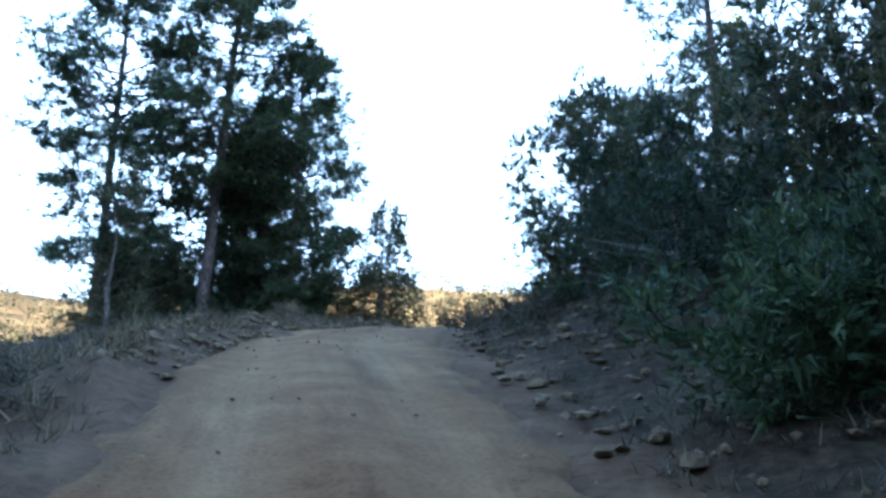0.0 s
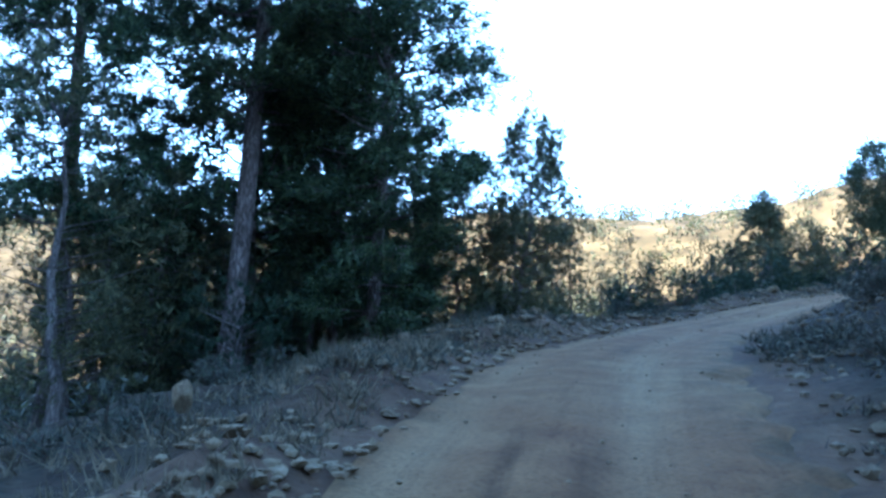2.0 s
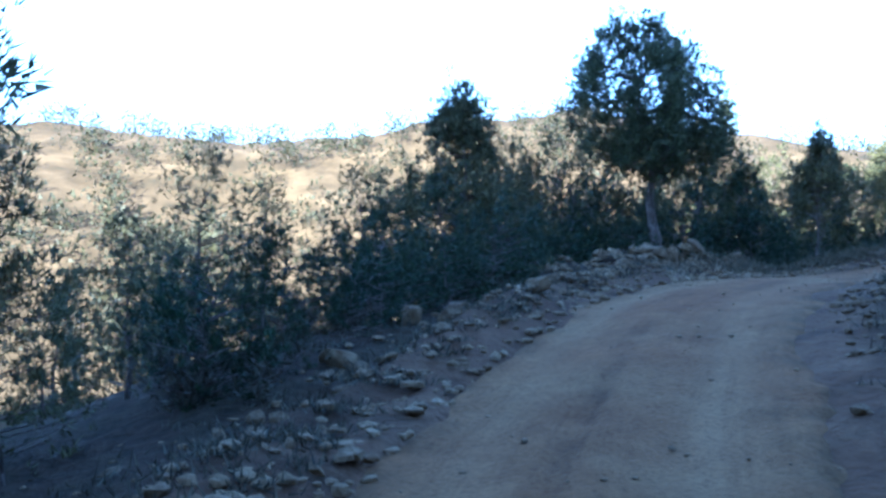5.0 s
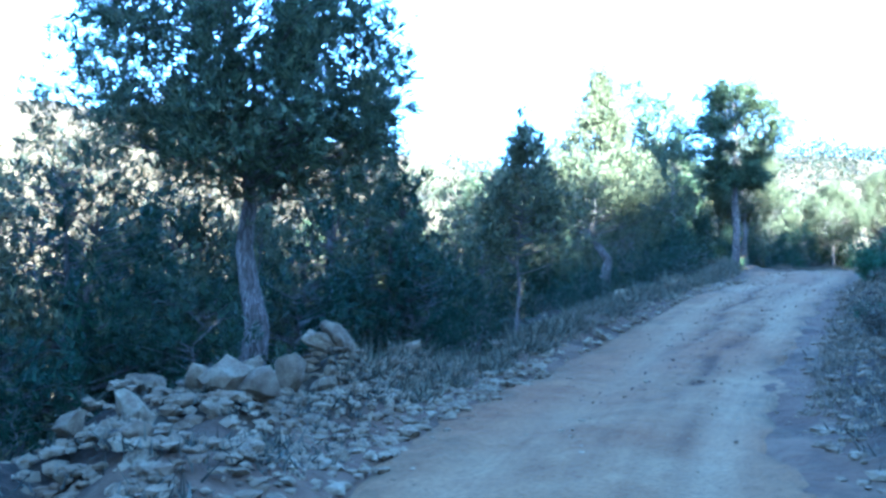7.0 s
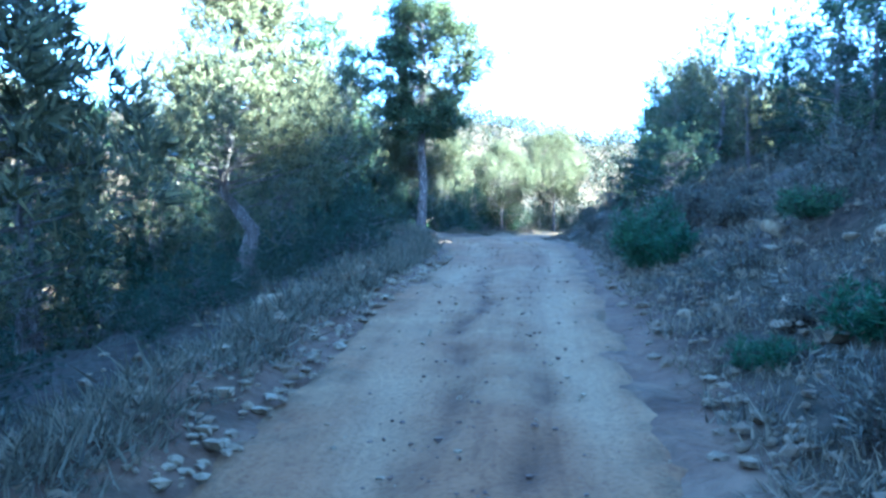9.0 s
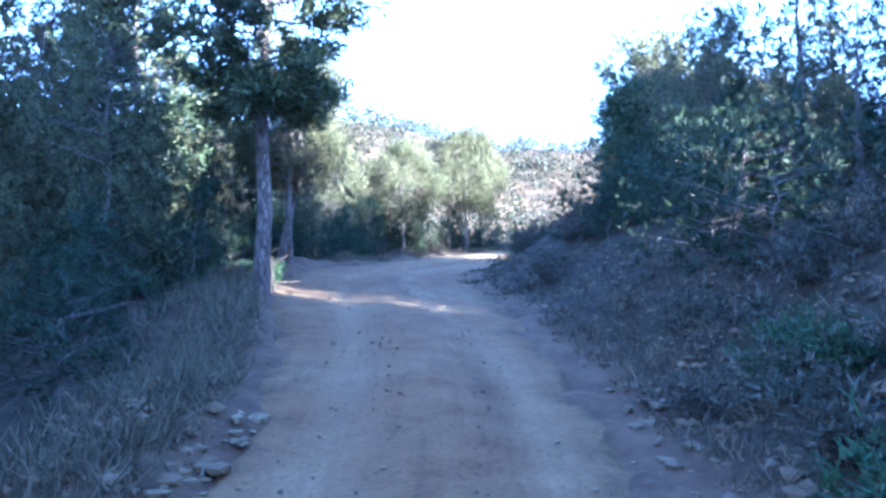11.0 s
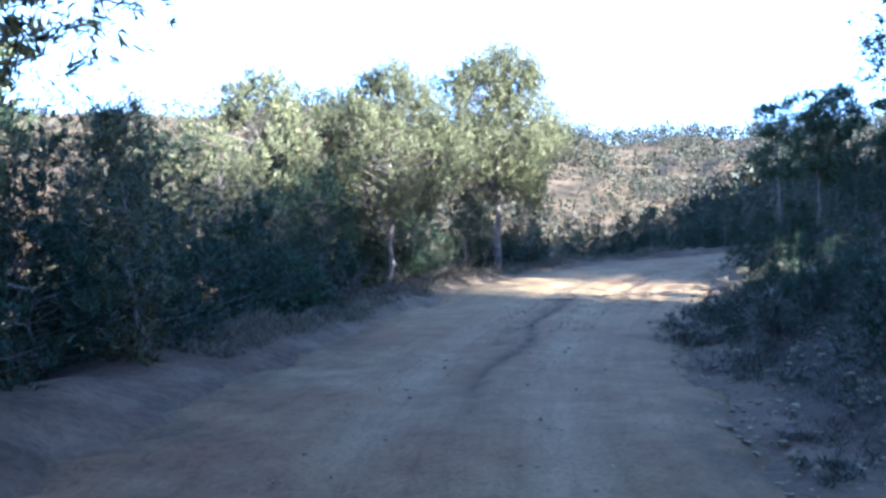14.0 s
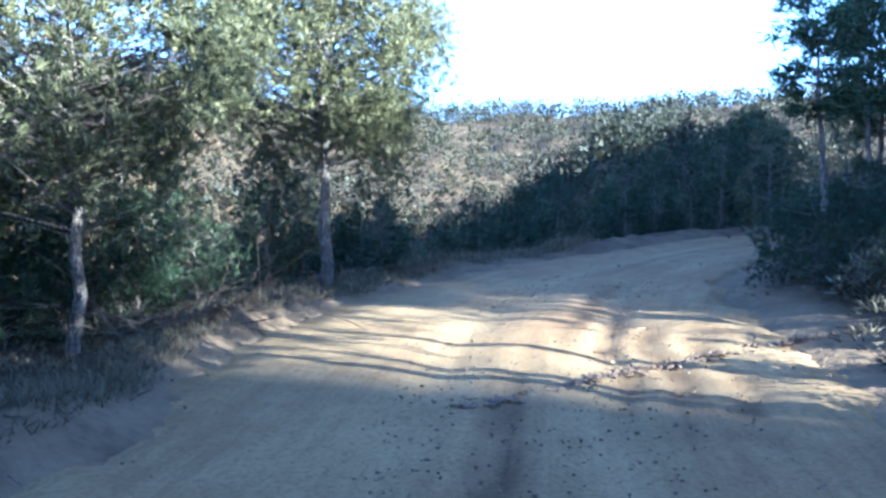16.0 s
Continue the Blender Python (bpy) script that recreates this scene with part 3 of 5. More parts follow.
def make_juniper(seed, h, bare, spread_r, lean=(0, 0), thick=0.03, lobes=60, shape="round", twist=0.0, leaf=0.10, gaps=0.0, per=340, bow=None):
    """Meshes of a juniper or other dense small tree: bark and scale foliage in many lobes."""
    rng = np.random.default_rng(seed)
    tp = trunk_path(h * 0.82, lean, rng, 10, 0.05 + twist)
    if bow:  # an old trunk with an elbow: height and sideways offset
        tp = np.array([(0.42 * o, -0.906 * o, z) for z, o in bow])
    tr = h * thick * (1 - 0.9 * np.linspace(0, 1, len(tp)))
    tr[0] *= 1.3
    wood = [tube(tp, tr, 10)]
    at = lambda z: np.array([np.interp(z, tp[:, 2], tp[:, k]) for k in range(3)])  # noqa: E731
    base, ways, outs = [], [], []
    for n in range(int(lobes * 1.25)):
        q = rng.uniform(0, 1) ** 0.9
        z = bare * h + q * h * (1 - bare) + rng.normal() * 0.03 * h
        if shape == "cone":
            reach = spread_r * (1.0 - 0.93 * q ** 1.1)
        elif shape == "column":
            reach = spread_r * (0.75 + 0.25 * np.sin(q * 3.1)) * (1 - 0.6 * q ** 4)
        else:
            reach = spread_r * np.sqrt(max(0.04, 1 - (2 * q - 0.9) ** 2 * 0.85))
        turn = rng.uniform(0, 6.28)
        reach = reach * (0.86 + 0.3 * np.sin(2.0 * turn + 5.0 * q + seed) * np.sin(3.0 * turn - 7.0 * q + 2 * seed))
        out = reach * rng.uniform(0.3, 1.0) ** 0.45 * (1.22 if rng.random() < 0.14 else 1.0)
        if gaps and np.sin(turn * 3 + seed) * np.sin(q * 9 + seed) > 1 - gaps:
            continue
        c = at(min(z, h * 0.8)) * np.array([1, 1, 0]) + np.array([np.cos(turn) * out, np.sin(turn) * out, z])
        root = at(max(0.1 * h, min(z - 0.35 * out, h * 0.8)))
        lp = limb(root, (c - root) * np.array([1, 1, 0.8]), 1.0, 0, rng, 3, 0.05)
        wood.append(tube(lp, np.linspace(0.007 + 0.007 * out, 0.003, 3), 3))
        size = (0.20 + 0.15 * spread_r) * rng.uniform(0.45, 1.15) * (1 - 0.35 * q)
        m = int(per * (size / 0.5) ** 1.5 / 10.5) + 3
        d = unit(rng.normal(size=(m, 3)) + np.array([0, 0, 0.15]))
        rad = rng.uniform(0.2, 1.0, (m, 1)) ** 0.5
        p = c + d * rad * size * np.array([0.8, 0.8, 1.3]) * (1 + 0.3 * np.sin(d[:, :1] * 7 + d[:, 2:] * 5 + n))
        base.append(p)
        ways.append(d * 0.75 + np.array([0, 0, 0.8]) + rng.normal(size=(m, 3)) * 0.3)
        outs.append(d + unit(p - at(h * 0.5)) * 0.5)
    return joined(wood), sprays(np.concatenate(base), np.concatenate(ways), 13, leaf * 1.3, 0.19, rng, 0.45, 0.28 * leaf, np.concatenate(outs))


def make_bush(seed, h, r, leaf=0.09, n=1500, stems=14, upright=0.8):
    rng = np.random.default_rng(seed)
    wood, base, ways = [], [], []
    for k in range(stems):
        a, o = rng.uniform(0, 6.28), rng.uniform(0.1, 1.0) ** 0.6
        tip = np.array([np.cos(a) * o * r, np.sin(a) * o * r, h * rng.uniform(0.6, 1.0) * (1 - 0.35 * o)])
        lp = limb((tip[0] * 0.12, tip[1] * 0.12, -0.12), tip, 1.0, 0, rng, 5, 0.08)
        wood.append(tube(lp, np.linspace(0.012, 0.004, 5), 4))
        m = n // stems
        u = rng.uniform(0.15, 1.05, m) ** 0.8
        p = np.stack([np.interp(u, np.linspace(0, 1, 5), lp[:, j]) for j in range(3)], 1)
        d = unit(rng.normal(size=(m, 3)))
        base.append(p + d * rng.uniform(0, 1, (m, 1)) ** 0.6 * np.array([0.3 * r, 0.3 * r, 0.22 * h]))
        ways.append(d + np.array([0, 0, upright]))
    base, ways = np.concatenate(base)[::7], np.concatenate(ways)[::7]
    base[:, 2] = np.maximum(base[:, 2], 0.03)
    return joined(wood), sprays(base, ways, 9, leaf * 1.3, 0.2, rng, 0.5, 0.35 * leaf)


def plant(name, made, bark, leaves, label, category, group=""):
    """A tree or bush as a thing with its parts, made at the origin."""
    ob = new(name)
    mesh_object("trunk" if category == "tree" else "stem", *made[0], bark, True, ob)
    mesh_object("crown" if category == "tree" else "foliage", *made[1], leaves, True, ob)
    return tagged(ob, label, category, group)


def set_down(ob, x, y, turn=0.0, size=1.0, sink=0.05):
    ob.matrix_world = pose(x, y, ground_at(x, y) - sink * size, 0, 0, turn) @ Matrix.Scale(size, 4)
    return ob


# the trees that stand out, one by one: x, y of the foot
def lone(name, made, bark, leaves, label, group, x, y, turn=0.0):
    return set_down(plant(name, made, bark, leaves, label, "tree", group), x, y, turn)


lone("pine_tree", make_pine(11, 15.5, 0.34, 3.4, (0.055, 0.02), 0.0135, 2.7), PINE_BARK, NEEDLES, "tall shaded pine with a leaning bare trunk", "roadside pines", -3.9, 20.2)
lone("pine_tree", make_pine(12, 14.8, 0.25, 3.0, (0.03, 0.0), 0.012, 2.6), PINE_BARK, NEEDLES, "tall shaded pine with ragged low boughs", "roadside pines", -6.4, 18.6)
lone("pine_tree", make_pine(16, 10.6, 0.08, 2.7, (0.02, 0.02), 0.013, 2.7), PINE_BARK, NEEDLES, "dense dark pine branched to the ground", "roadside pines", -1.5, 21.4)
lone("pine_tree", make_pine(17, 9.4, 0.1, 2.4, (0.0, 0.02), 0.013, 2.5), PINE_BARK, NEEDLES, "dense dark pine close beside a taller one", "roadside pines", -3.3, 23.8)
lone("juniper_tree", make_juniper(31, 4.7, 0.02, 1.25, (0.02, 0.0), 0.02, 170, "column", 0.05, 0.085, 0.05), JUNIPER_BARK, SCALES, "narrow dark juniper with ragged upright tips", "junipers", 0.8, 24.3)
lone("juniper_tree", make_juniper(32, 4.1, 0.02, 1.2, (0.0, 0.0), 0.02, 150, "column", 0.05, 0.085, 0.05), JUNIPER_BARK, SCALES, "narrow dark juniper crowding its neighbour", "junipers", -0.4, 23.7)
lone("juniper_tree", make_juniper(33, 4.0, 0.0, 2.1, (0.0, 0.0), 0.02, 140, "cone", 0.05, 0.09, 0.3), JUNIPER_BARK, SCALES, "shaggy dark juniper behind the rubble verge", "junipers", 7.2, 35.6)
lone("pine_tree", make_pine(13, 11.0, 0.32, 2.6, (-0.02, 0.02), 0.0155, 1.5), PINE_BARK, NEEDLES, "slender pine on the stony bank", "roadside pines", 11.1, 17.8)
lone("juniper_tree", make_juniper(34, 3.7, 0.1, 1.5, (0, 0), 0.02, 110, "round", 0.04, 0.1, 0.25), JUNIPER_BARK, SCALES, "dark bushy juniper at the top of the cut bank", "junipers", 8.3, 14.2)
lone("juniper_tree", make_juniper(35, 3.35, 0.03, 1.6, (0, 0), 0.02, 170, "round", 0.04, 0.085, 0.05, 300), JUNIPER_BARK, SCALES, "dark juniper leaning out over the bank", "junipers", 7.35, 9.8)
lone("juniper_tree", make_juniper(21, 5.2, 0.42, 1.7, (0.0, 0.0), 0.032, 190, "round", 0.06, 0.075, 0.12, 700, bow=((-0.25, -0.08), (0.15, -0.04), (0.5, 0.1), (0.8, 0.14), (1.15, 0.05), (1.55, -0.02), (2.0, 0.05), (2.6, 0.0), (3.4, -0.2), (4.3, -0.35))), JUNIPER_BARK, SCALES, "old juniper with a pale twisted trunk by a rock pile", "junipers", 11.45, 36.6)
lone("juniper_tree", make_juniper(22, 4.9, 0.38, 1.7, (0, 0), 0.029, 150, "cone", 0, 0.075, 0.1, 620, bow=((-0.25, -0.05), (0.35, 0.0), (0.65, 0.10), (0.9, 0.14), (1.15, -0.05), (1.45, -0.28), (1.9, -0.2), (2.6, -0.12), (3.4, -0.05), (4.3, 0.0))), JUNIPER_BARK, SCALES, "sunlit cone-shaped juniper with a crooked trunk", "junipers", 23.05, 42.15)
lone("juniper_tree", make_juniper(36, 3.0, 0.42, 1.0, (0.0, 0.0), 0.013, 70, "cone", 0.02, 0.085, 0.1), JUNIPER_BARK, SCALES, "young tree with a thin straight trunk below the track", "junipers", 16.4, 38.0)
lone("pine_tree", make_pine(14, 6.3, 0.45, 2.1, (0, 0), 0.021, 3.2, 0.55), PINE_BARK, NEEDLES, "pine with flat sunlit plates of needles", "roadside pines", 33.6, 45.4)
lone("juniper_tree", make_juniper(23, 5.7, 0.36, 1.8, (0.01, 0.01), 0.022, 150, "round", 0.04, 0.058, 0.08, 900), JUNIPER_BARK, SCALES, "sunlit juniper with a peeling trunk", "junipers", 40.8, 49.7)
lone("juniper_tree", make_juniper(24, 5.1, 0.4, 1.5, (0.02, -0.01), 0.02, 120, "round", 0.05, 0.058, 0.08, 900), JUNIPER_BARK, SCALES, "juniper close beside another at the road edge", "junipers", 41.8, 50.1)
lone("juniper_tree", make_juniper(25, 5.2, 0.34, 2.0, (0, 0), 0.016, 240, "round", 0.04, 0.066, 0.05, 660), JUNIPER_BARK, SCALES, "tall sunlit juniper at the edge of the clearing", "junipers", 58.3, 54.5)
lone("juniper_tree", make_juniper(37, 5.6, 0.15, 2.0, (0, 0), 0.018, 170, "round", 0.04, 0.095, 0.1), JUNIPER_BARK, SCALES, "sunlit juniper below the edge of the clearing", "junipers", 57.1, 57.0)
lone("juniper_tree", make_juniper(38, 5.6, 0.1, 1.5, (0, 0), 0.018, 110, "cone", 0.04, 0.1), JUNIPER_BARK, SCALES, "sunlit juniper on the slope behind the clearing", "junipers", 59.2, 57.8)
lone("juniper_tree", make_juniper(26, 6.1, 0.34, 2.1, (0.01, 0), 0.019, 300, "round", 0.03, 0.07, 0.04, 620), JUNIPER_BARK, SCALES, "broad sunlit juniper with a straight trunk at the clearing", "junipers", 63.1, 53.2)
lone("pine_tree", make_pine(15, 3.8, 0.5, 0.85, (0.01, 0), 0.016, 0.8, 0.4), PINE_BARK, NEEDLES, "thin pine with its foot lit by the sun", "roadside pines", 63.4, 45.6)
lone("pine_tree", make_pine(18, 3.9, 0.45, 0.8, (0.0, 0), 0.014, 0.8, 0.45), PINE_BARK, NEEDLES, "thin pine behind another on the bend", "roadside pines", 64.5, 44.6)
lone("pine_tree", make_pine(19, 4.4, 0.38, 1.0, (0.0, 0), 0.014, 0.9, 0.45), PINE_BARK, NEEDLES, "thin shaded pine on the inside of the bend", "roadside pines", 65.7, 44.0)
lone("juniper_tree", make_juniper(39, 3.7, 0.05, 1.6, (0, 0), 0.02, 120, "round", 0.04, 0.11), JUNIPER_BARK, SCALES, "rounded juniper beyond the bend", "junipers", 77.5, 43.6)

lone("juniper_tree", make_juniper(41, 5.1, 0.04, 1.0, (0.0, 0.0), 0.016, 110, "cone", 0.05, 0.085, 0.2, 300), JUNIPER_BARK, SCALES, "dark juniper with a sparse pointed top below the track", "junipers", 16.4, 41.5)
lone("juniper_tree", make_juniper(42, 4.2, 0.02, 1.1, (0.0, 0.0), 0.016, 100, "column", 0.05, 0.085, 0.2, 300), JUNIPER_BARK, SCALES, "dark columnar juniper beside a flat-topped pine", "junipers", 31.2, 46.2)
lone("juniper_tree", make_juniper(43, 2.7, 0.02, 0.42, (0.0, 0.0), 0.016, 45, "column", 0.05, 0.075, 0.2, 300), JUNIPER_BARK, SCALES, "thin dark spire of juniper in the thicket", "junipers", 46.7, 52.2)
lone("pine_tree", make_pine(20, 5.4, 0.12, 1.7, (0.0, 0.0), 0.016, 1.9), PINE_BARK, NEEDLES, "bushy pine on top of the stony bank", "roadside pines", 23.4, 33.1)
lone("pine_tree", make_pine(22, 4.1, 0.06, 1.0, (0.0, 0.0), 0.016, 1.7), PINE_BARK, NEEDLES, "bushy shaded pine on the earth bank", "roadside pines", 46.9, 41.8)
lone("pine_tree", make_pine(23, 3.3, 0.05, 1.7, (0.0, 0.0), 0.016, 1.9), PINE_BARK, NEEDLES, "dense shaded pine above the earth bank", "roadside pines", 43.6, 41.0)

# stock of forms for the wood on both sides
FORMS = ((4.6, 0.08, 1.5, 60, "cone", 0.2), (4.0, 0.05, 1.35, 55, "round", 0.25), (5.4, 0.12, 1.3, 60, "column", 0.3), (3.2, 0.03, 1.15, 45, "cone", 0.1), (5.0, 0.1, 1.7, 70, "round", 0.35))
STOCK = {
    "juniper": [plant("juniper_tree", make_juniper(40 + k, h, b, r, (0, 0), 0.02, n * 9 // 8, sh, 0.05, 0.09, g, 150), JUNIPER_BARK, SCALES, "dark shaded juniper in the wood beside the track", "tree", "wood junipers")
                for k, (h, b, r, n, sh, g) in enumerate(FORMS)],
    "back": [plant("juniper_tree", make_juniper(50 + k, h, b, r, (0, 0), 0.02, n * 3 // 4, sh, 0.05, 0.16, g, 75), JUNIPER_BARK, SCALES, "dark juniper deep in the wood", "tree", "wood junipers")
             for k, (h, b, r, n, sh, g) in enumerate(FORMS)],
    # thicket leaves coloured dark in place of the shade under the trees
    "thicket": [plant("evergreen_bush", make_juniper(70 + k, h, 0.02, r, (0, 0), 0.015, n, sh, 0.05, 0.085, 0.1, 130), JUNIPER_BARK, SHADE_GREEN, "low thicket under the trees, its shade put into the leaves", "bush", "thickets")
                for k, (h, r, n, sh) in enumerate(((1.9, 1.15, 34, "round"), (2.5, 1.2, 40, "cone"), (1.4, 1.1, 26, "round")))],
    # wood trees with deep shade put into their leaf colour
    "darkened": [plant("oak_tree", make_juniper(85 + k, h, 0.03, r, (0, 0), 0.02, n, "round", 0.05, 0.10, 0.0, 150), JUNIPER_BARK, SHADE_GREEN, "dense tree in the wood beside the track, foliage darkened for shade", "tree", "evergreen oaks")
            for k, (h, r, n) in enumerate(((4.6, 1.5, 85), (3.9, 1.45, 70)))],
    "standard": [plant("juniper_tree", make_juniper(75 + k, h, 0.53, r, (0, 0), 0.023, 60, "round", 0.04, 0.12, 0.15, 120), JUNIPER_BARK, SCALES, "juniper with a bare trunk, added to shape the sunlight", "tree", "wood junipers")
                 for k, (h, r) in enumerate(((5.5, 1.35), (5.8, 1.4)))],
    "pine": [plant("pine_tree", make_pine(60 + k, h, b, r, (0.01, 0), 0.013, 0.9, 0.5, 13, 1.5), PINE_BARK, NEEDLES, "young pine in the wood beside the track", "tree", "wood pines")
             for k, (h, b, r) in enumerate(((7.5, 0.25, 1.7), (6.2, 0.2, 1.5), (9.0, 0.35, 2.0)))],
    "bush": [plant("bush", make_bush(80 + k, h, r, 0.10, n), JUNIPER_BARK, LUSH_GREEN, "green evergreen bush on the bank", "bush", "bushes")
             for k, (h, r, n) in enumerate(((1.3, 0.9, 5000), (0.8, 0.7, 3000), (1.8, 1.0, 6500)))],
    "scrub": [plant("scrub_bush", make_bush(90 + k, h, r, 0.07, n, 9, 1.1), DEAD_WOOD, SCRUB, "low grey-brown scrub bush on the verge", "bush", "scrub")
              for k, (h, r, n) in enumerate(((0.5, 0.5, 900), (0.75, 0.65, 1150), (0.35, 0.45, 640)))],
}
_used = set()


def put(kind, which, s, lat, size=1.0, turn=0.0, label=""):
    """One of the stock, beside the track."""
    x, y = spot(s, lat)
    ob = STOCK[kind][which % len(STOCK[kind])]
    where = pose(x, y, ground_at(x, y) - 0.06 * size, 0, 0, turn) @ Matrix.Scale(size, 4)
    if ob.name in _used:
        ob = copy_thing(ob, where)
        ob.matrix_world = where
    else:
        _used.add(ob.name)
        ob.matrix_world = where
    if label:
        ob["label"] = label
    return ob


# the wood below the track: from, to, nearest, farthest, count, size, kinds
_rng = np.random.default_rng(5)
BELTS = (
    (21, 28, -8.5, -15, 12, (0.9, 1.2), "jjjp"), (14, 21, -9.5, -15, 5, (0.4, 0.6), "jj"), (24, 29, -5.4, -8.5, 7, (0.7, 0.95), "jj"), (29, 37, -3.8, -6.0, 7, (0.38, 0.55), "jj"), (30, 37, -6.5, -12, 12, (0.5, 0.72), "jj"),
    (37, 42, -5.0, -7, 7, (0.55, 0.8), "jj"), (36, 48, -7.0, -16, 11, (0.65, 0.9), "jjj"), (41, 50, -6.0, -8.5, 8, (0.65, 0.85), "jj"), (43, 50, -5.0, -6.8, 6, (0.5, 0.7), "jjj"), (56, 63, -4.8, -6.6, 7, (0.5, 0.75), "jj"),
    (46, 66, -6.6, -14, 13, (0.65, 0.95), "jjjp"), (62, 74, -5.0, -7.5, 8, (0.55, 0.8), "jj"), (62, 82, -7.5, -16, 13, (0.85, 1.25), "jjp"),
    (45, 58, -5.8, -9, 14, (0.7, 0.9), "jj"), (79, 88, -5.6, -9, 8, (0.6, 0.8), "jj"), (88, 94, -7.0, -13, 8, (0.6, 0.85), "jj"), (94, 104, -5.5, -13, 14, (0.3, 0.45), "jj"), (104, 112, -5, -12, 12, (0.55, 0.8), "jj"), (62, 73, -4.2, -8.0, 10, (0.95, 1.25), "jjj"), (65, 80, -6.4, -8.4, 12, (1.0, 1.25), "jj"), (74, 83, -5.4, -7.6, 8, (0.6, 0.8), "jj"), (89, 94, -6.6, -9, 6, (0.6, 0.8), "jj"), (94, 108, -5.6, -9, 14, (0.32, 0.45), "jj"), (20, 28, -7.0, -10, 7, (0.85, 1.15), "jj"), (0, 14, -9, -18, 8, (0.7, 1.0), "jj"),
)


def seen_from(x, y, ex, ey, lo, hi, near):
    """Whether a place lies between two bearings, to the left of +y, from a camera position on the track."""
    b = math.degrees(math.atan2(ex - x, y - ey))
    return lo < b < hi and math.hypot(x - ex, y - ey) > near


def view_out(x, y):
    """Whether a place lies in a wedge of the camera's view, kept clear so that the sunlit slopes show."""
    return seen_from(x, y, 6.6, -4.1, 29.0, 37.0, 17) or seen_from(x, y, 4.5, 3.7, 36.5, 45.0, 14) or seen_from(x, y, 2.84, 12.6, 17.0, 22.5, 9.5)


def in_the_gap(x, y):
    """Whether a place lies in the narrow gap through which the sun reaches the snags at the road edge."""
    return y < 44.5 and x > 20 and abs((x - 36.2) * math.cos(radians(SUN_BEARING)) + (y - 46.2) * math.sin(radians(SUN_BEARING))) < 1.2


def in_the_open(x, y):
    """Whether a place lies in the gap of the wood through which the low sun reaches the clearing."""
    side = (x - 57.5) * math.cos(radians(SUN_BEARING)) + (y - 49.5) * math.sin(radians(SUN_BEARING))
    back = -(x - 57.5) * math.sin(radians(SUN_BEARING)) + (y - 49.5) * math.cos(radians(SUN_BEARING))
    return (-7.0 < side < 8.0 and 2 < back < 40) or in_the_gap(x, y)


for a, b, near, far, count, sizes, kinds in BELTS:
    for n in range(count):
        s = a + (b - a) * (n + _rng.uniform(0.1, 0.9)) / count
        k = {"j": "juniper", "p": "pine"}[kinds[_rng.integers(len(kinds))]]
        lat = _rng.uniform(min(near, far), max(near, far))
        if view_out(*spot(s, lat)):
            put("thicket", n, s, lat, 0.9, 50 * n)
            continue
        put("back" if k == "juniper" and abs(lat) > 8.5 else k, int(_rng.integers(5)), s, lat, _rng.uniform(*sizes), _rng.uniform(0, 360))
# the wood above the track
BELTS_UP = (
    (3, 20, 9.5, 17, 14, (0.8, 1.15), "jjp"), (20, 34, 5.5, 14, 12, (0.7, 1.0), "jj"), (46, 66, 6.5, 16, 14, (0.55, 0.85), "jjp"),
    (61, 68, 4.4, 7.0, 6, (0.5, 0.65), "jj"), (66, 92, 7.0, 18, 12, (0.55, 0.8), "jpj"), (99, 114, 4.5, 10, 9, (0.7, 1.0), "jp"), (34, 48, 6.0, 15, 10, (0.7, 1.1), "jjp"), (-30, 2, 5, 20, 9, (1.0, 1.4), "jp"),
)
for a, b, near, far, count, sizes, kinds in BELTS_UP:
    for n in range(count):
        s = a + (b - a) * (n + _rng.uniform(0.1, 0.9)) / count
        k = {"j": "juniper", "p": "pine"}[kinds[_rng.integers(len(kinds))]]
        lat = _rng.uniform(min(near, far), max(near, far))
        if in_the_open(*spot(s, lat)):
            continue
        put("back" if k == "juniper" and abs(lat) > 8.5 else k, int(_rng.integers(5)), s, lat, _rng.uniform(*sizes), _rng.uniform(0, 360))
for kind, which, s, lat, size in (("bush", 2, 5.2, 2.9, 1.0), ("bush", 2, 54.8, 2.0, 0.62), ("bush", 0, 54.0, 2.1, 0.55), ("bush", 1, 49.0, 1.95, 0.4), ("bush", 1, 51.8, 3.2, 0.5), ("bush", 0, 57.5, 2.4, 0.5), ("juniper", 1, 84.5, -5.4, 0.8), ("juniper", 4, 82.8, -5.8, 0.7), ("bush", 2, 84.9, -4.4, 0.8), ("bush", 1, 48.5, 2.6, 0.6), ("bush", 1, 12.5, 3.6, 0.7), ("bush", 1, 14.5, 4.2, 0.6)):
    put(kind, which, s, lat, size, 40 * s)

# a row added uphill to shape the light: sun reaches the clearing below their crowns
for n in range(8):
    side = -8.5 + 1.55 * n
    x = 54.0 - side * math.cos(radians(SUN_BEARING)) * -1 + _rng.normal() * 0.3
    y = 39.9 + side * math.sin(radians(SUN_BEARING)) + _rng.normal() * 0.5
    k, lat, _ = along(x, y)
    put("standard", n, float(RUN[k[0]] - START), float(lat[0]), _rng.uniform(0.95, 1.05), 70 * n)

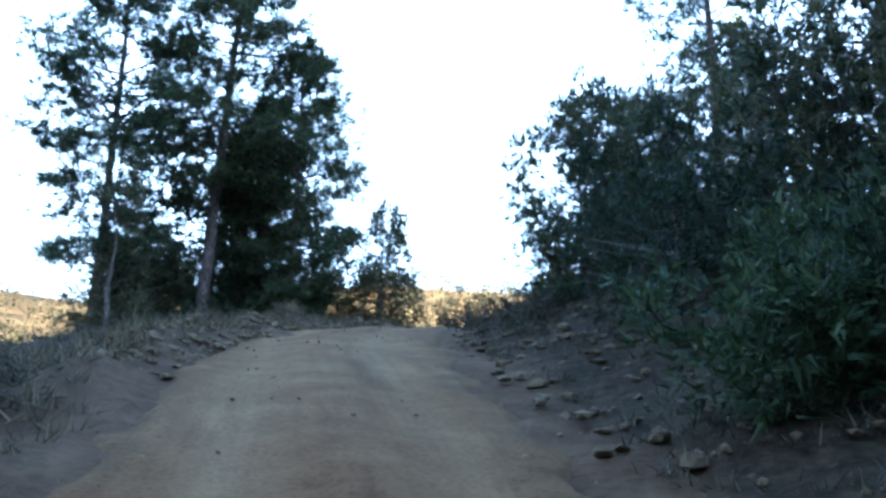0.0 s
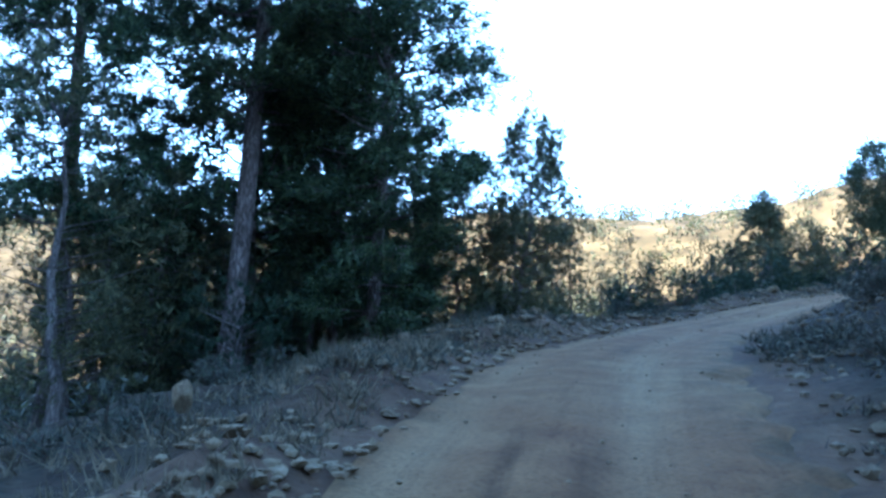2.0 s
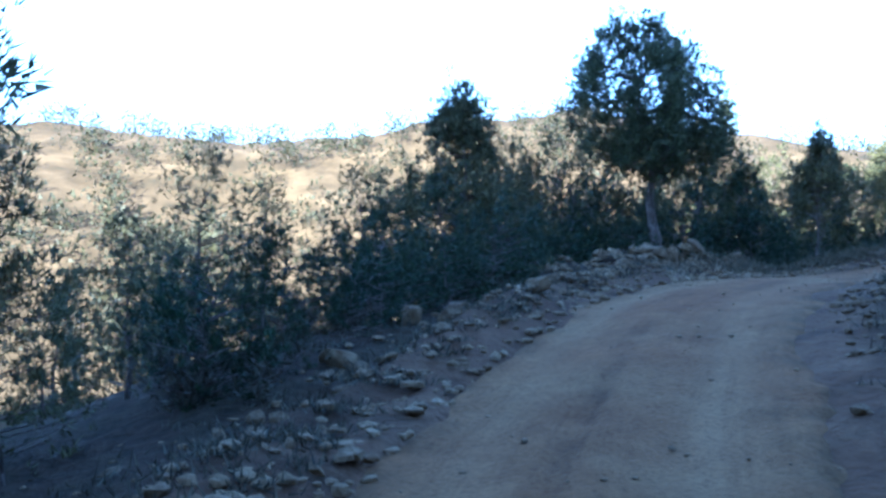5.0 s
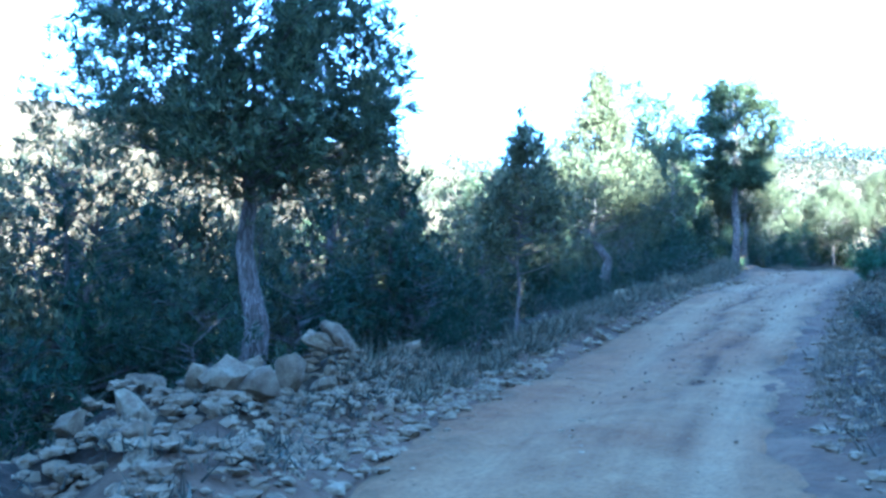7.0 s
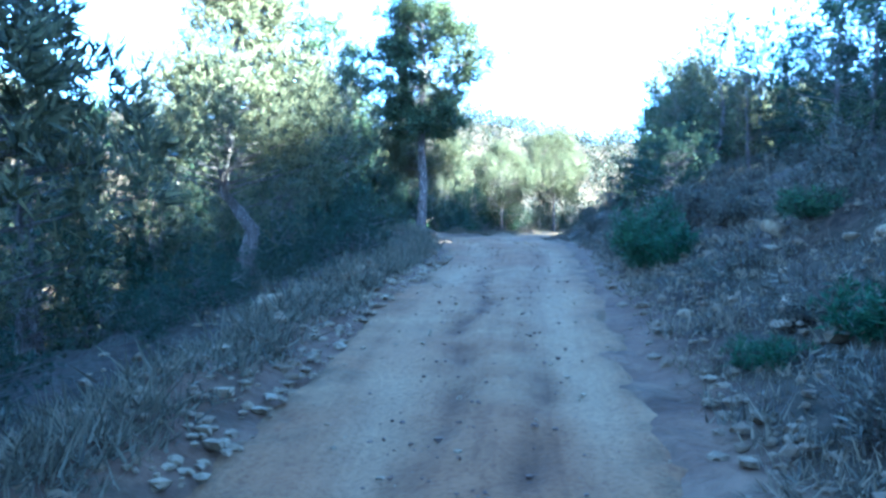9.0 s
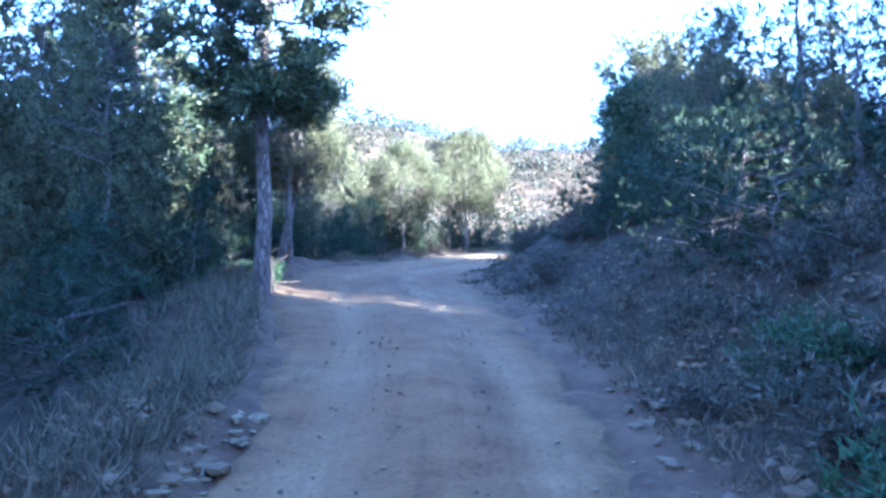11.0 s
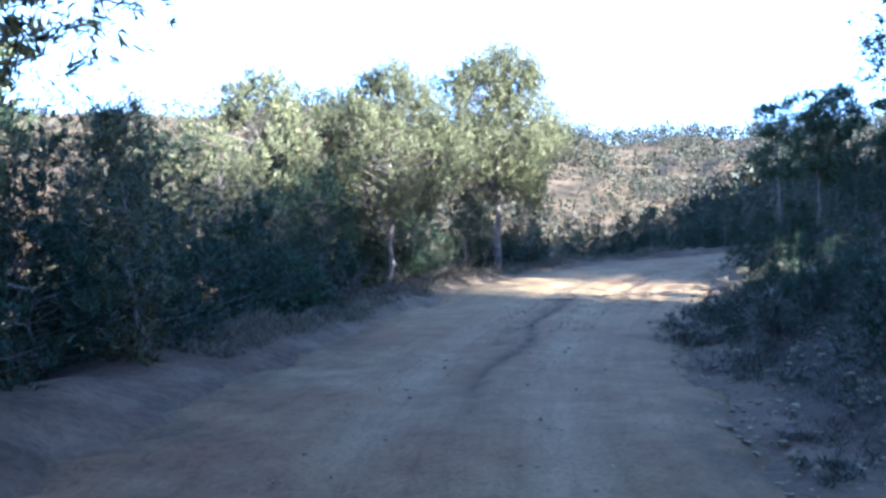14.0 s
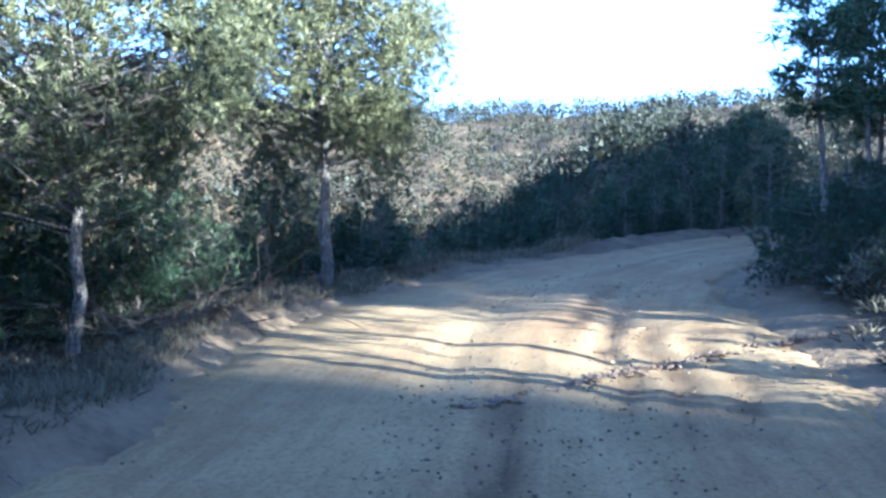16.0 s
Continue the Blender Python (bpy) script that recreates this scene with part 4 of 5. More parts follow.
# tall trees added above the last stretch before the clearing, to keep it shaded
for n, side in enumerate((9.2, 10.0, 10.9, 11.7, 12.6, 13.4, 14.3, 15.2)):
    back = 10.5 + (side - 9.2) * 0.85 + 0.9 * (n % 2)
    x = 57.5 + side * math.cos(radians(SUN_BEARING)) - back * math.sin(radians(SUN_BEARING))
    y = 49.5 + side * math.sin(radians(SUN_BEARING)) + back * math.cos(radians(SUN_BEARING))
    k, lat, _ = along(x, y)
    put("juniper", n, float(RUN[k[0]] - START), max(6.2, float(lat[0]) + 1.3), _rng.uniform(0.62, 0.76), 70 * n)

# more added out of view above the way on from the clearing, to shade it
for n in range(10):
    x, y = 65.5 + 1.35 * n + _rng.normal() * 0.3, 36.5 + 1.2 * (n % 2) - 0.25 * n
    k, lat, _ = along(x, y)
    put("juniper", (0, 4, 1)[n % 3], float(RUN[k[0]] - START), float(lat[0]), _rng.uniform(1.2, 1.45), 70 * n)

# taller unseen ones, added to shade the feet of the trees beyond it
for n, (x, y, size) in enumerate(((57.2, 40.6, 0.95), (58.6, 39.4, 1.0), (60.0, 40.4, 0.95), (61.4, 39.2, 1.0), (62.8, 40.0, 0.9), (55.8, 38.9, 1.0))):
    k, lat, _ = along(x, y)
    put("standard", n, float(RUN[k[0]] - START), float(lat[0]), 1.08 * size, 50 * n)

# and others added sunward to keep the bank beside the clearing in shade
for n, side in enumerate((-3.6, -4.7, -5.8, -6.9, -8.0)):
    back = 11.2 + 1.4 * (n % 2)
    x = 57.5 + side * math.cos(radians(SUN_BEARING)) - back * math.sin(radians(SUN_BEARING))
    y = 49.5 + side * math.sin(radians(SUN_BEARING)) + back * math.cos(radians(SUN_BEARING))
    k, lat, _ = along(x, y)
    put("juniper", (1, 4)[n % 2], float(RUN[k[0]] - START), float(lat[0]), 1.15, 70 * n)

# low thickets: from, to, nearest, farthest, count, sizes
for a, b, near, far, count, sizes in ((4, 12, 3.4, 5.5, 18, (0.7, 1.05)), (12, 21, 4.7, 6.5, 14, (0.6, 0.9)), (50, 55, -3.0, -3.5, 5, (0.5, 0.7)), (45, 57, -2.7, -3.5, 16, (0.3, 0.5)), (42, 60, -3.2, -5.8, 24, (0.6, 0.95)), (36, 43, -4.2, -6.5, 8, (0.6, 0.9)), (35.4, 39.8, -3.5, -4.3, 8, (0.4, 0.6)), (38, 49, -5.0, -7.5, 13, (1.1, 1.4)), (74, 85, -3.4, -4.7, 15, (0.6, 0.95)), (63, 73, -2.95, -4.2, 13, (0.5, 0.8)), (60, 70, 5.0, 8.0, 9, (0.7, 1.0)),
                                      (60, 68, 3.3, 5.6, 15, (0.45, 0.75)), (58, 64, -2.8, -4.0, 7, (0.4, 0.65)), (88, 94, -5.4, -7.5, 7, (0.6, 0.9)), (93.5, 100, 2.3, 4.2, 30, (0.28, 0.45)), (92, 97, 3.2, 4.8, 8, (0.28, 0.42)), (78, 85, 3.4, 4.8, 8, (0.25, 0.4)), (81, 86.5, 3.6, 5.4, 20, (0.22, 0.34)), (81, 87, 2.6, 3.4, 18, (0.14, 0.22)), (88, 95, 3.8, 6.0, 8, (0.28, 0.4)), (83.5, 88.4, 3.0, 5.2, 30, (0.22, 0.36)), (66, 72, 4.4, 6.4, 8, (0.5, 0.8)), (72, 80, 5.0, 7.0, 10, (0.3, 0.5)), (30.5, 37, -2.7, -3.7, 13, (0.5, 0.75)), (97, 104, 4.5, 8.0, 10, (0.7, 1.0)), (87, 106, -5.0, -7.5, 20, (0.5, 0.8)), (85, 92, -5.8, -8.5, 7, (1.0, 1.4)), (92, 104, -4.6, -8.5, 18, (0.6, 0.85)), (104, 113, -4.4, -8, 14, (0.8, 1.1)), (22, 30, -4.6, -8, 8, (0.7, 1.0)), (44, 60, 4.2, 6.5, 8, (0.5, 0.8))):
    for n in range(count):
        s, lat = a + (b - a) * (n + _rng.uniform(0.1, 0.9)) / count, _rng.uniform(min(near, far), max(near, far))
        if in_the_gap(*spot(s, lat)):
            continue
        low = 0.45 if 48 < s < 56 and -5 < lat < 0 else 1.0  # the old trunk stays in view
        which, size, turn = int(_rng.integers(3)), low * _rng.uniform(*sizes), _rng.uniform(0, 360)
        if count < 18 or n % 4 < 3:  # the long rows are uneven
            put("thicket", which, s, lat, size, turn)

# close by the start: trees over the bank and under the tall pines
for which, x, y, size in ((1, 9.6, 3.2, 0.95), (1, 10.3, 2.2, 1.15), (4, 11.0, 3.7, 1.25), (0, 10.0, 1.5, 1.05), (2, 11.6, 5.6, 1.1), (4, 12.4, 7.2, 1.2), (4, 10.6, 0.8, 1.0), (0, 11.4, 4.6, 1.1), (0, 9.3, 6.3, 0.7), (4, 9.8, 9.2, 0.6), (3, 9.0, 10.8, 0.7), (1, 10.4, 7.6, 0.7), (3, 7.9, 12.3, 0.6), (4, 9.4, 16.0, 0.95), (1, 9.6, 13.4, 0.6), (3, 7.6, 15.8, 0.55), (4, -5.4, 22.0, 0.95), (1, -4.6, 22.6, 1.0), (3, -7.6, 20.2, 1.0), (2, -2.9, 21.9, 0.7), (3, -8.4, 17.6, 0.6), (0, -6.7, 23.8, 0.95), (4, -5.2, 24.6, 0.9), (2, -4.1, 25.1, 0.95), (1, -2.7, 25.6, 1.0), (4, -6.2, 25.1, 0.75), (0, -2.4, 27.4, 0.8), (1, -7.4, 21.6, 0.8), (4, 0.6, 26.2, 0.7), (0, 1.9, 26.9, 0.6), (1, 0.3, 27.4, 0.75)):
    k, lat, _ = along(x, y)
    put("juniper", which, float(RUN[k[0]] - START), float(lat[0]), size, 60 * which)

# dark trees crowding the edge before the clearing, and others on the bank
for kind, which, x, y, size in (("juniper", 2, 32.6, 49.0, 1.15), ("darkened", 0, 34.6, 49.8, 1.1), ("pine", 0, 36.6, 50.4, 1.0), ("darkened", 4, 37.8, 52.4, 1.2), ("pine", 2, 39.2, 54.0, 1.1), ("darkened", 2, 39.6, 51.9, 1.0), ("juniper", 0, 41.4, 54.4, 1.25),
                               # thickets near (32, 38) added to cut the sunbeam short of the road
                               ("pine", 1, 34.0, 53.6, 1.2), ("juniper", 4, 31.6, 48.6, 0.9), ("juniper", 3, 44.6, 54.2, 1.0), ("juniper", 1, 38.6, 49.9, 0.45), ("thicket", 0, 32.1, 38.4, 0.8), ("thicket", 2, 32.9, 38.9, 1.08), ("thicket", 0, 33.5, 38.6, 0.82), ("thicket", 2, 34.2, 39.1, 1.1), ("thicket", 0, 31.4, 38.1, 0.8), ("juniper", 1, 19.0, 42.4, 0.8), ("darkened", 4, 20.7, 43.5, 0.8), ("darkened", 2, 18.0, 43.2, 0.75), ("juniper", 0, 21.9, 44.7, 0.85), ("juniper", 4, 17.3, 42.9, 0.65), ("darkened", 4, 54.9, 54.5, 0.6), ("darkened", 1, 53.5, 54.7, 0.6), ("darkened", 4, 56.2, 55.2, 0.55), ("juniper", 2, 64.7, 53.9, 0.5), ("thicket", 0, 61.3, 54.9, 0.8), ("thicket", 1, 60.0, 55.6, 0.7), ("thicket", 2, 62.6, 55.0, 0.9), ("thicket", 0, 65.8, 54.0, 0.75), ("thicket", 2, 67.2, 53.6, 0.9), ("thicket", 1, 56.2, 54.6, 0.6), ("thicket", 0, 55.2, 55.3, 0.8), ("thicket", 1, 58.9, 56.0, 0.8), ("juniper", 2, 67.0, 44.2, 0.5), ("juniper", 1, 68.6, 43.6, 0.6), ("juniper", 4, 70.2, 44.6, 0.5), ("juniper", 0, 66.6, 42.6, 0.6), ("juniper", 0, 36.2, 39.0, 0.68), ("juniper", 2, 37.9, 39.0, 0.7), ("juniper", 2, 34.4, 37.8, 0.74), ("juniper", 3, 39.6, 40.0, 0.6), ("juniper", 1, 36.8, 37.4, 0.95), ("juniper", 0, 9.4, 37.8, 0.7), ("darkened", 4, 10.7, 39.2, 0.75), ("juniper", 1, 8.3, 38.6, 0.75), ("juniper", 0, 13.0, 39.6, 0.6),
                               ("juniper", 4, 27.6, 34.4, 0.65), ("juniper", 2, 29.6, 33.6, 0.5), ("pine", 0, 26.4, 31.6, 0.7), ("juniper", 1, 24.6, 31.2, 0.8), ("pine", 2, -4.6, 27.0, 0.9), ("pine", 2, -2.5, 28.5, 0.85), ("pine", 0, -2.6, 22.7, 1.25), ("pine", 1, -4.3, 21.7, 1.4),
                               ("darkened", 0, 46.6, 54.6, 0.85), ("darkened", 2, 48.4, 54.9, 0.8), ("darkened", 4, 50.2, 54.6, 0.7), ("juniper", 1, 50.8, 56.2, 0.9), ("juniper", 3, 48.8, 57.0, 0.95), ("juniper", 0, 52.6, 56.6, 0.85), ("juniper", 2, 46.0, 57.0, 1.0), ("darkened", 0, 40.9, 53.0, 1.3), ("darkened", 2, 42.4, 53.2, 1.25), ("darkened", 0, 43.8, 53.2, 1.1),
                               ("darkened", 0, 11.0, 41.6, 0.9), ("darkened", 1, 9.5, 40.2, 0.85), ("darkened", 0, 12.4, 42.6, 0.85), ("darkened", 1, 22.8, 44.9, 0.9), ("darkened", 0, 25.2, 47.0, 0.95), ("darkened", 1, 45.0, 53.5, 0.85), ("darkened", 0, 46.4, 53.7, 0.6), ("darkened", 1, 47.5, 54.1, 0.5),
                               # the standards here are added uphill to shade the clearing's far trees
                               ("darkened", 0, 29.4, 34.8, 0.72), ("darkened", 1, 33.6, 35.7, 0.7), ("darkened", 0, 35.0, 36.3, 0.62), ("darkened", 1, 36.4, 35.6, 0.75), ("darkened", 0, 34.2, 34.4, 0.8), ("darkened", 1, 28.4, 33.2, 0.75), ("standard", 0, 52.5, 41.8, 1.0), ("standard", 1, 53.3, 41.1, 1.0), ("standard", 0, 47.9, 41.6, 1.05), ("standard", 1, 48.9, 42.1, 1.05), ("standard", 0, 49.8, 41.4, 1.05), ("standard", 1, 50.8, 42.0, 1.05),
                               ("darkened", 1, 65.0, 52.5, 0.55), ("darkened", 0, 64.0, 54.2, 0.5), ("darkened", 1, 62.6, 54.1, 0.4), ("darkened", 1, 61.4, 54.4, 0.4), ("darkened", 1, 60.8, 55.0, 0.45), ("darkened", 1, 67.6, 51.9, 0.36), ("darkened", 0, 69.0, 51.4, 0.33), ("darkened", 1, 70.2, 50.5, 0.4), ("darkened", 1, 70.5, 49.6, 0.42), ("darkened", 0, 71.2, 48.9, 0.42),
                               # standards near (29, 32) added as a lid on the sunbeam
                               ("darkened", 1, 71.8, 48.0, 0.52), ("darkened", 0, 72.3, 47.1, 0.46), ("darkened", 1, 72.4, 46.2, 0.55), ("darkened", 0, 73.3, 45.2, 0.64), ("darkened", 1, 74.3, 44.3, 0.75), ("darkened", 0, 74.9, 43.2, 0.6), ("standard", 0, 29.2, 32.7, 1.13), ("standard", 1, 30.3, 32.2, 1.13), ("standard", 1, 28.6, 31.9, 1.13),
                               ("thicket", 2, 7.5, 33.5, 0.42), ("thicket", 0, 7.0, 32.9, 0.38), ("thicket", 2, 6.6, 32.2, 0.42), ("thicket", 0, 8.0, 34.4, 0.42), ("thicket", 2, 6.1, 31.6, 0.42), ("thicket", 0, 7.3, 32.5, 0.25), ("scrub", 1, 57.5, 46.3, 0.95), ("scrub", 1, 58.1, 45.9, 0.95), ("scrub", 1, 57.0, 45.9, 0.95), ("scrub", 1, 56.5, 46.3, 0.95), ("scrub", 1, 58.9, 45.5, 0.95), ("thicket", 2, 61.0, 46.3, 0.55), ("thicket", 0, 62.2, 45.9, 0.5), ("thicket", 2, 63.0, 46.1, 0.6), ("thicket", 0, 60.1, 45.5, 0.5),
                               ("darkened", 1, 61.4, 56.6, 0.6), ("darkened", 0, 62.5, 55.6, 0.5), ("darkened", 1, 64.6, 54.6, 0.62), ("darkened", 0, 66.2, 54.6, 0.5), ("darkened", 1, 60.0, 57.4, 0.6)):
    k, lat, _ = along(x, y)
    put(kind, which, float(RUN[k[0]] - START), float(lat[0]), size, 47 * which + 30 * x)


def woods(name, label, seed, x, y, sizes, m, fine):
    """Trees on the slopes across the valley, as loose clumps of leaf."""
    rng = np.random.default_rng(seed)
    z = height(x, y, False)
    n = len(x)
    size = rng.uniform(*sizes, n) * (1 + 0.5 * np.clip((np.hypot(x - 40, y - 45) - 200) / 120, 0, 1))
    tall = size * rng.uniform(1.0, 1.7, n)
    d = unit(rng.normal(size=(n, m, 3)))
    c = np.stack([x, y, z + tall * 0.75], 1)[:, None]
    p = c + d * rng.uniform(0.45, 1.0, (n, m, 1)) * np.stack([size * 0.72, size * 0.72, tall * 0.8], 1)[:, None]
    way = d + np.array([0, 0, 0.5]) + rng.normal(size=(n, m, 3)) * 0.4
    ln = np.repeat(size, m) * rng.uniform(*fine, n * m)
    v, f = blades(p.reshape(-1, 3), way.reshape(-1, 3), ln, ln * 0.6, rng, 0.1)
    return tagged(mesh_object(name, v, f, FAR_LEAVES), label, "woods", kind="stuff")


def far_slopes():
    rng = np.random.default_rng(77)
    r, b = 48 + 470 * rng.uniform(0, 1, 26000) ** 1.2, rng.uniform(-118, 62, 26000)
    x, y = 28 - np.sin(np.radians(b)) * r, 33 + np.cos(np.radians(b)) * r
    thick = 0.30 + 0.5 * wave(x, y, 31, 70.0) + 0.3 * wave(x, y, 32, 25.0) + 0.35 * (b < -55)
    keep = (along(x, y)[2] > 24) & (rng.uniform(0, 1, len(x)) < np.clip(thick, 0.12, 0.97)) & (r < table(RIDGE, b, 2) + 40)
    woods("far_woods", "scattered pines and junipers on sunlit slopes across the valley", 77, x[keep][:13000], y[keep][:13000], (1.3, 2.8), 34, (0.22, 0.46))
    x, y = 152 + 34 * rng.normal(size=1100), 42 + 17 * rng.normal(size=1100)
    keep = (along(x, y)[2] > 26) & (x > 92)
    woods("valley_woods", "dense shaded wood on a spur across the valley", 78, x[keep], y[keep], (1.2, 2.4), 90, (0.13, 0.28))


far_slopes()

# ---- stones, grass and dead wood ----
def stone_mesh(seed, squash=0.7):
    rng = np.random.default_rng(seed)
    bm = bmesh.new()
    bmesh.ops.create_icosphere(bm, subdivisions=2, radius=1.0)
    cuts = [(unit(rng.normal(size=3)), rng.uniform(0.4, 0.75)) for _ in range(12)]
    for v in bm.verts:
        p = np.array(v.co)
        for nrm, d in cuts:
            over = p @ nrm - d
            if over > 0:
                p = p - nrm * over * 0.98
        p = p * (1 + 0.05 * np.sin(p[0] * 9 + seed) * np.cos(p[1] * 8))
        v.co = p * np.array([1, 1, squash])
    me = bpy.data.meshes.new("stone")
    bm.to_mesh(me)
    bm.free()
    me.materials.append(ROCK)
    return me


STONES = [stone_mesh(k, q) for k, q in ((1, 0.8), (2, 0.7), (3, 0.95), (4, 0.65), (5, 0.85), (6, 0.75))]
_rng = np.random.default_rng(9)


def stone(s, lat, size, up=0.0, label="pale weathered limestone block on the verge", group="verge stones"):
    x, y = spot(s, lat)
    ob = new("stone", STONES[int(_rng.integers(6))])
    ob.matrix_world = pose(x, y, ground_at(x, y) + size * 0.25 + up, *_rng.uniform(-25, 25, 2), _rng.uniform(0, 360)) @ Matrix.Diagonal((size * _rng.uniform(0.8, 1.3), size, size * _rng.uniform(0.8, 1.1), 1))
    return tagged(ob, label, "stone", group)


# the heap at the foot of the old juniper, and the rubble pushed off the track before it
for n in range(80):
    s = _rng.uniform(37.2, 43.6)
    stone(s, -2.4 - 0.09 * (s - 37.2) + _rng.normal() * 0.3, _rng.uniform(0.035, 0.10), _rng.uniform(0, 0.05), "pale limestone block in a heap by the juniper", "rock heap")
for n in range(15):
    s = _rng.uniform(37.6, 42.8)
    stone(s, -2.45 - 0.09 * (s - 37.2) + _rng.normal() * 0.28, _rng.uniform(0.12, 0.24), _rng.uniform(0, 0.08), "large pale limestone block on the rock heap", "rock heap")
for n in range(70):
    stone(_rng.uniform(18.5, 28), -2.1 + _rng.normal() * 0.35, _rng.uniform(0.04, 0.13), 0.0, "broken pale stone in the rubble on the verge", "verge rubble")
# loose rubble along the valley verge
for n in range(60):
    stone(_rng.uniform(22, 45), -1.55 - abs(_rng.normal()) * 0.55, _rng.uniform(0.04, 0.13) + 0.1 * (_rng.random() < 0.1))
for s, lat, size in ((26.5, -2.6, 0.22), (24.8, -2.5, 0.2), (28.2, -2.35, 0.24), (34.0, -2.7, 0.24), (32.2, -2.4, 0.25), (37.6, -2.8, 0.17), (44.0, -2.7, 0.2), (46.0, -2.73, 0.22), (43.3, -2.6, 0.32), (47.3, -2.4, 0.14), (51.0, 1.75, 0.13), (52.0, 2.9, 0.2), (50.4, 3.4, 0.16), (48.9, 1.7, 0.09), (50.5, -2.2, 0.22), (46.5, 1.9, 0.1), (49.8, 2.4, 0.16), (99.0, 2.4, 0.2)):
    stone(s, lat, size)

# an upright pale block at the foot of the pines
_post = stone(17.6, -3.2, 0.2, 0.05, "upright pale stone block at the foot of the pines")
_post.matrix_world = pose(_post.matrix_world.translation.x, _post.matrix_world.translation.y, _post.matrix_world.translation.z + 0.05, 4, -6, 20) @ Matrix.Diagonal((0.13, 0.12, 0.3, 1))


def strewn(name, label, count, where, sizes, seed):
    """Small stones past counting, in one mesh."""
    rng = np.random.default_rng(seed)
    me = bpy.data.meshes.new("chip")
    bm = bmesh.new()
    bmesh.ops.create_icosphere(bm, subdivisions=1, radius=1.0)
    v0 = np.array([v.co for v in bm.verts])
    f0 = np.array([[v.index for v in f.verts] for f in bm.faces])
    bm.free()
    bpy.data.meshes.remove(me)
    s, lat = where(rng, count)
    xy = spots(s, lat)
    z = height(xy[:, 0], xy[:, 1])
    size = rng.uniform(*sizes, count) * rng.uniform(0.5, 1, count)
    v = v0[None] * (1 + 0.35 * rng.uniform(-1, 1, (count, len(v0), 1))) * size[:, None, None] * np.stack([rng.uniform(0.7, 1.4, count), rng.uniform(0.7, 1.4, count), rng.uniform(0.4, 0.8, count)], 1)[:, None]
    a = rng.uniform(0, 6.28, count)[:, None]
    v = np.stack([v[..., 0] * np.cos(a) - v[..., 1] * np.sin(a), v[..., 0] * np.sin(a) + v[..., 1] * np.cos(a), v[..., 2]], -1)
    v += np.stack([xy[:, 0], xy[:, 1], z + size * 0.2 + 0.02 * (np.abs(lat) < 1.0)], 1)[:, None]
    f = f0[None] + (np.arange(count) * len(v0))[:, None, None]
    return tagged(mesh_object(name, v.reshape(-1, 3), f.reshape(-1, 3), ROCK, False), label, "gravel", kind="stuff")


strewn("verge_gravel", "broken pale stones along the verge", 5200, lambda g, n: (lambda s: (s, -table(LEFT_EDGE, s) + 0.25 - np.abs(g.normal(size=n)) * 0.75))(g.uniform(8, 58, n)), (0.012, 0.075), 1)
strewn("heap_gravel", "small broken stones between the blocks of the rock heap", 3600, lambda g, n: (g.uniform(36.5, 45, n), -2.55 + g.normal(size=n) * 0.45), (0.015, 0.075), 4)
strewn("bank_gravel", "stones and clods washed down the cut bank", 3600, lambda g, n: (lambda s: (s, table(RIGHT_EDGE, s) + np.abs(g.normal(size=n)) * 1.3 + 0.05))(59 * g.uniform(0, 1, n) ** 0.9), (0.02, 0.085), 2)
strewn("road_gravel", "loose grit on the dirt track", 1500, lambda g, n: (g.uniform(0, 100, n), g.uniform(-1.6, 1.6, n)), (0.008, 0.03), 3)


strewn("earth_crumbs", "clods and a few stones on the bare earth bank", 700, lambda g, n: (lambda s: (s, table(RIGHT_EDGE, s) + np.abs(g.normal(size=n)) * 1.2 + 0.05))(g.uniform(57, 88, n)), (0.015, 0.055), 6).data.materials[0] = CLOD
strewn("clods", "loose clods of earth between the wheel tracks", 700, lambda g, n: (g.uniform(43, 62, n), -0.1 + g.normal(size=n) * 0.35), (0.008, 0.024), 5).data.materials[0] = CLOD


strewn("bank_rubble", "small stones and clods fallen down the earth bank", 1900, lambda g, n: (g.uniform(58, 85, n), 2.0 + np.abs(g.normal(size=n)) * 1.3), (0.012, 0.05), 12)
strewn("clearing_grit", "crumbs of earth and small stones over the clearing", 2600, lambda g, n: (g.uniform(84, 96, n), 0.3 + g.normal(size=n) * 1.3), (0.005, 0.018), 7).data.materials[0] = CLOD
strewn("gravel_windrow", "low line of gravel left across the clearing by a grader", 900, lambda g, n: (lambda q: (88.3 + 4.4 * q, -0.4 + 4.6 * q + 0.09 * g.normal(size=n)))(g.uniform(0, 1, n)), (0.01, 0.032), 8).data.materials[0] = CLOD


def dry_grass(count, seed, where, tall, label, mat, name):
    rng = np.random.default_rng(seed)
    s, lat = where(rng, count)
    xy = spots(s, lat)
    z = height(xy[:, 0], xy[:, 1])
    n = 22
    size = rng.uniform(0.5, 1.3, count)
    base = np.repeat(np.stack([xy[:, 0], xy[:, 1], z - 0.02], 1), n, 0)
    base[:, :2] += rng.normal(size=(count * n, 2)) * 0.09
    way = rng.normal(size=(count * n, 3)) * np.array([0.5, 0.5, 0.1]) + np.array([0, 0, 1.0])
    ln = np.repeat(size, n) * rng.uniform(0.4, 1.1, count * n) * tall
    v, f = blades(base, way, ln, 0.012 + 0.02 * ln, rng, 0.5)
    return tagged(mesh_object(name, v, f, mat), label, "grass", kind="stuff")


def left_verge(a, b, out):
    def where(g, n):
        s = g.uniform(a, b, n)
        return s, -table(LEFT_EDGE, s) - 0.1 - np.abs(g.normal(size=n)) * out
    return where


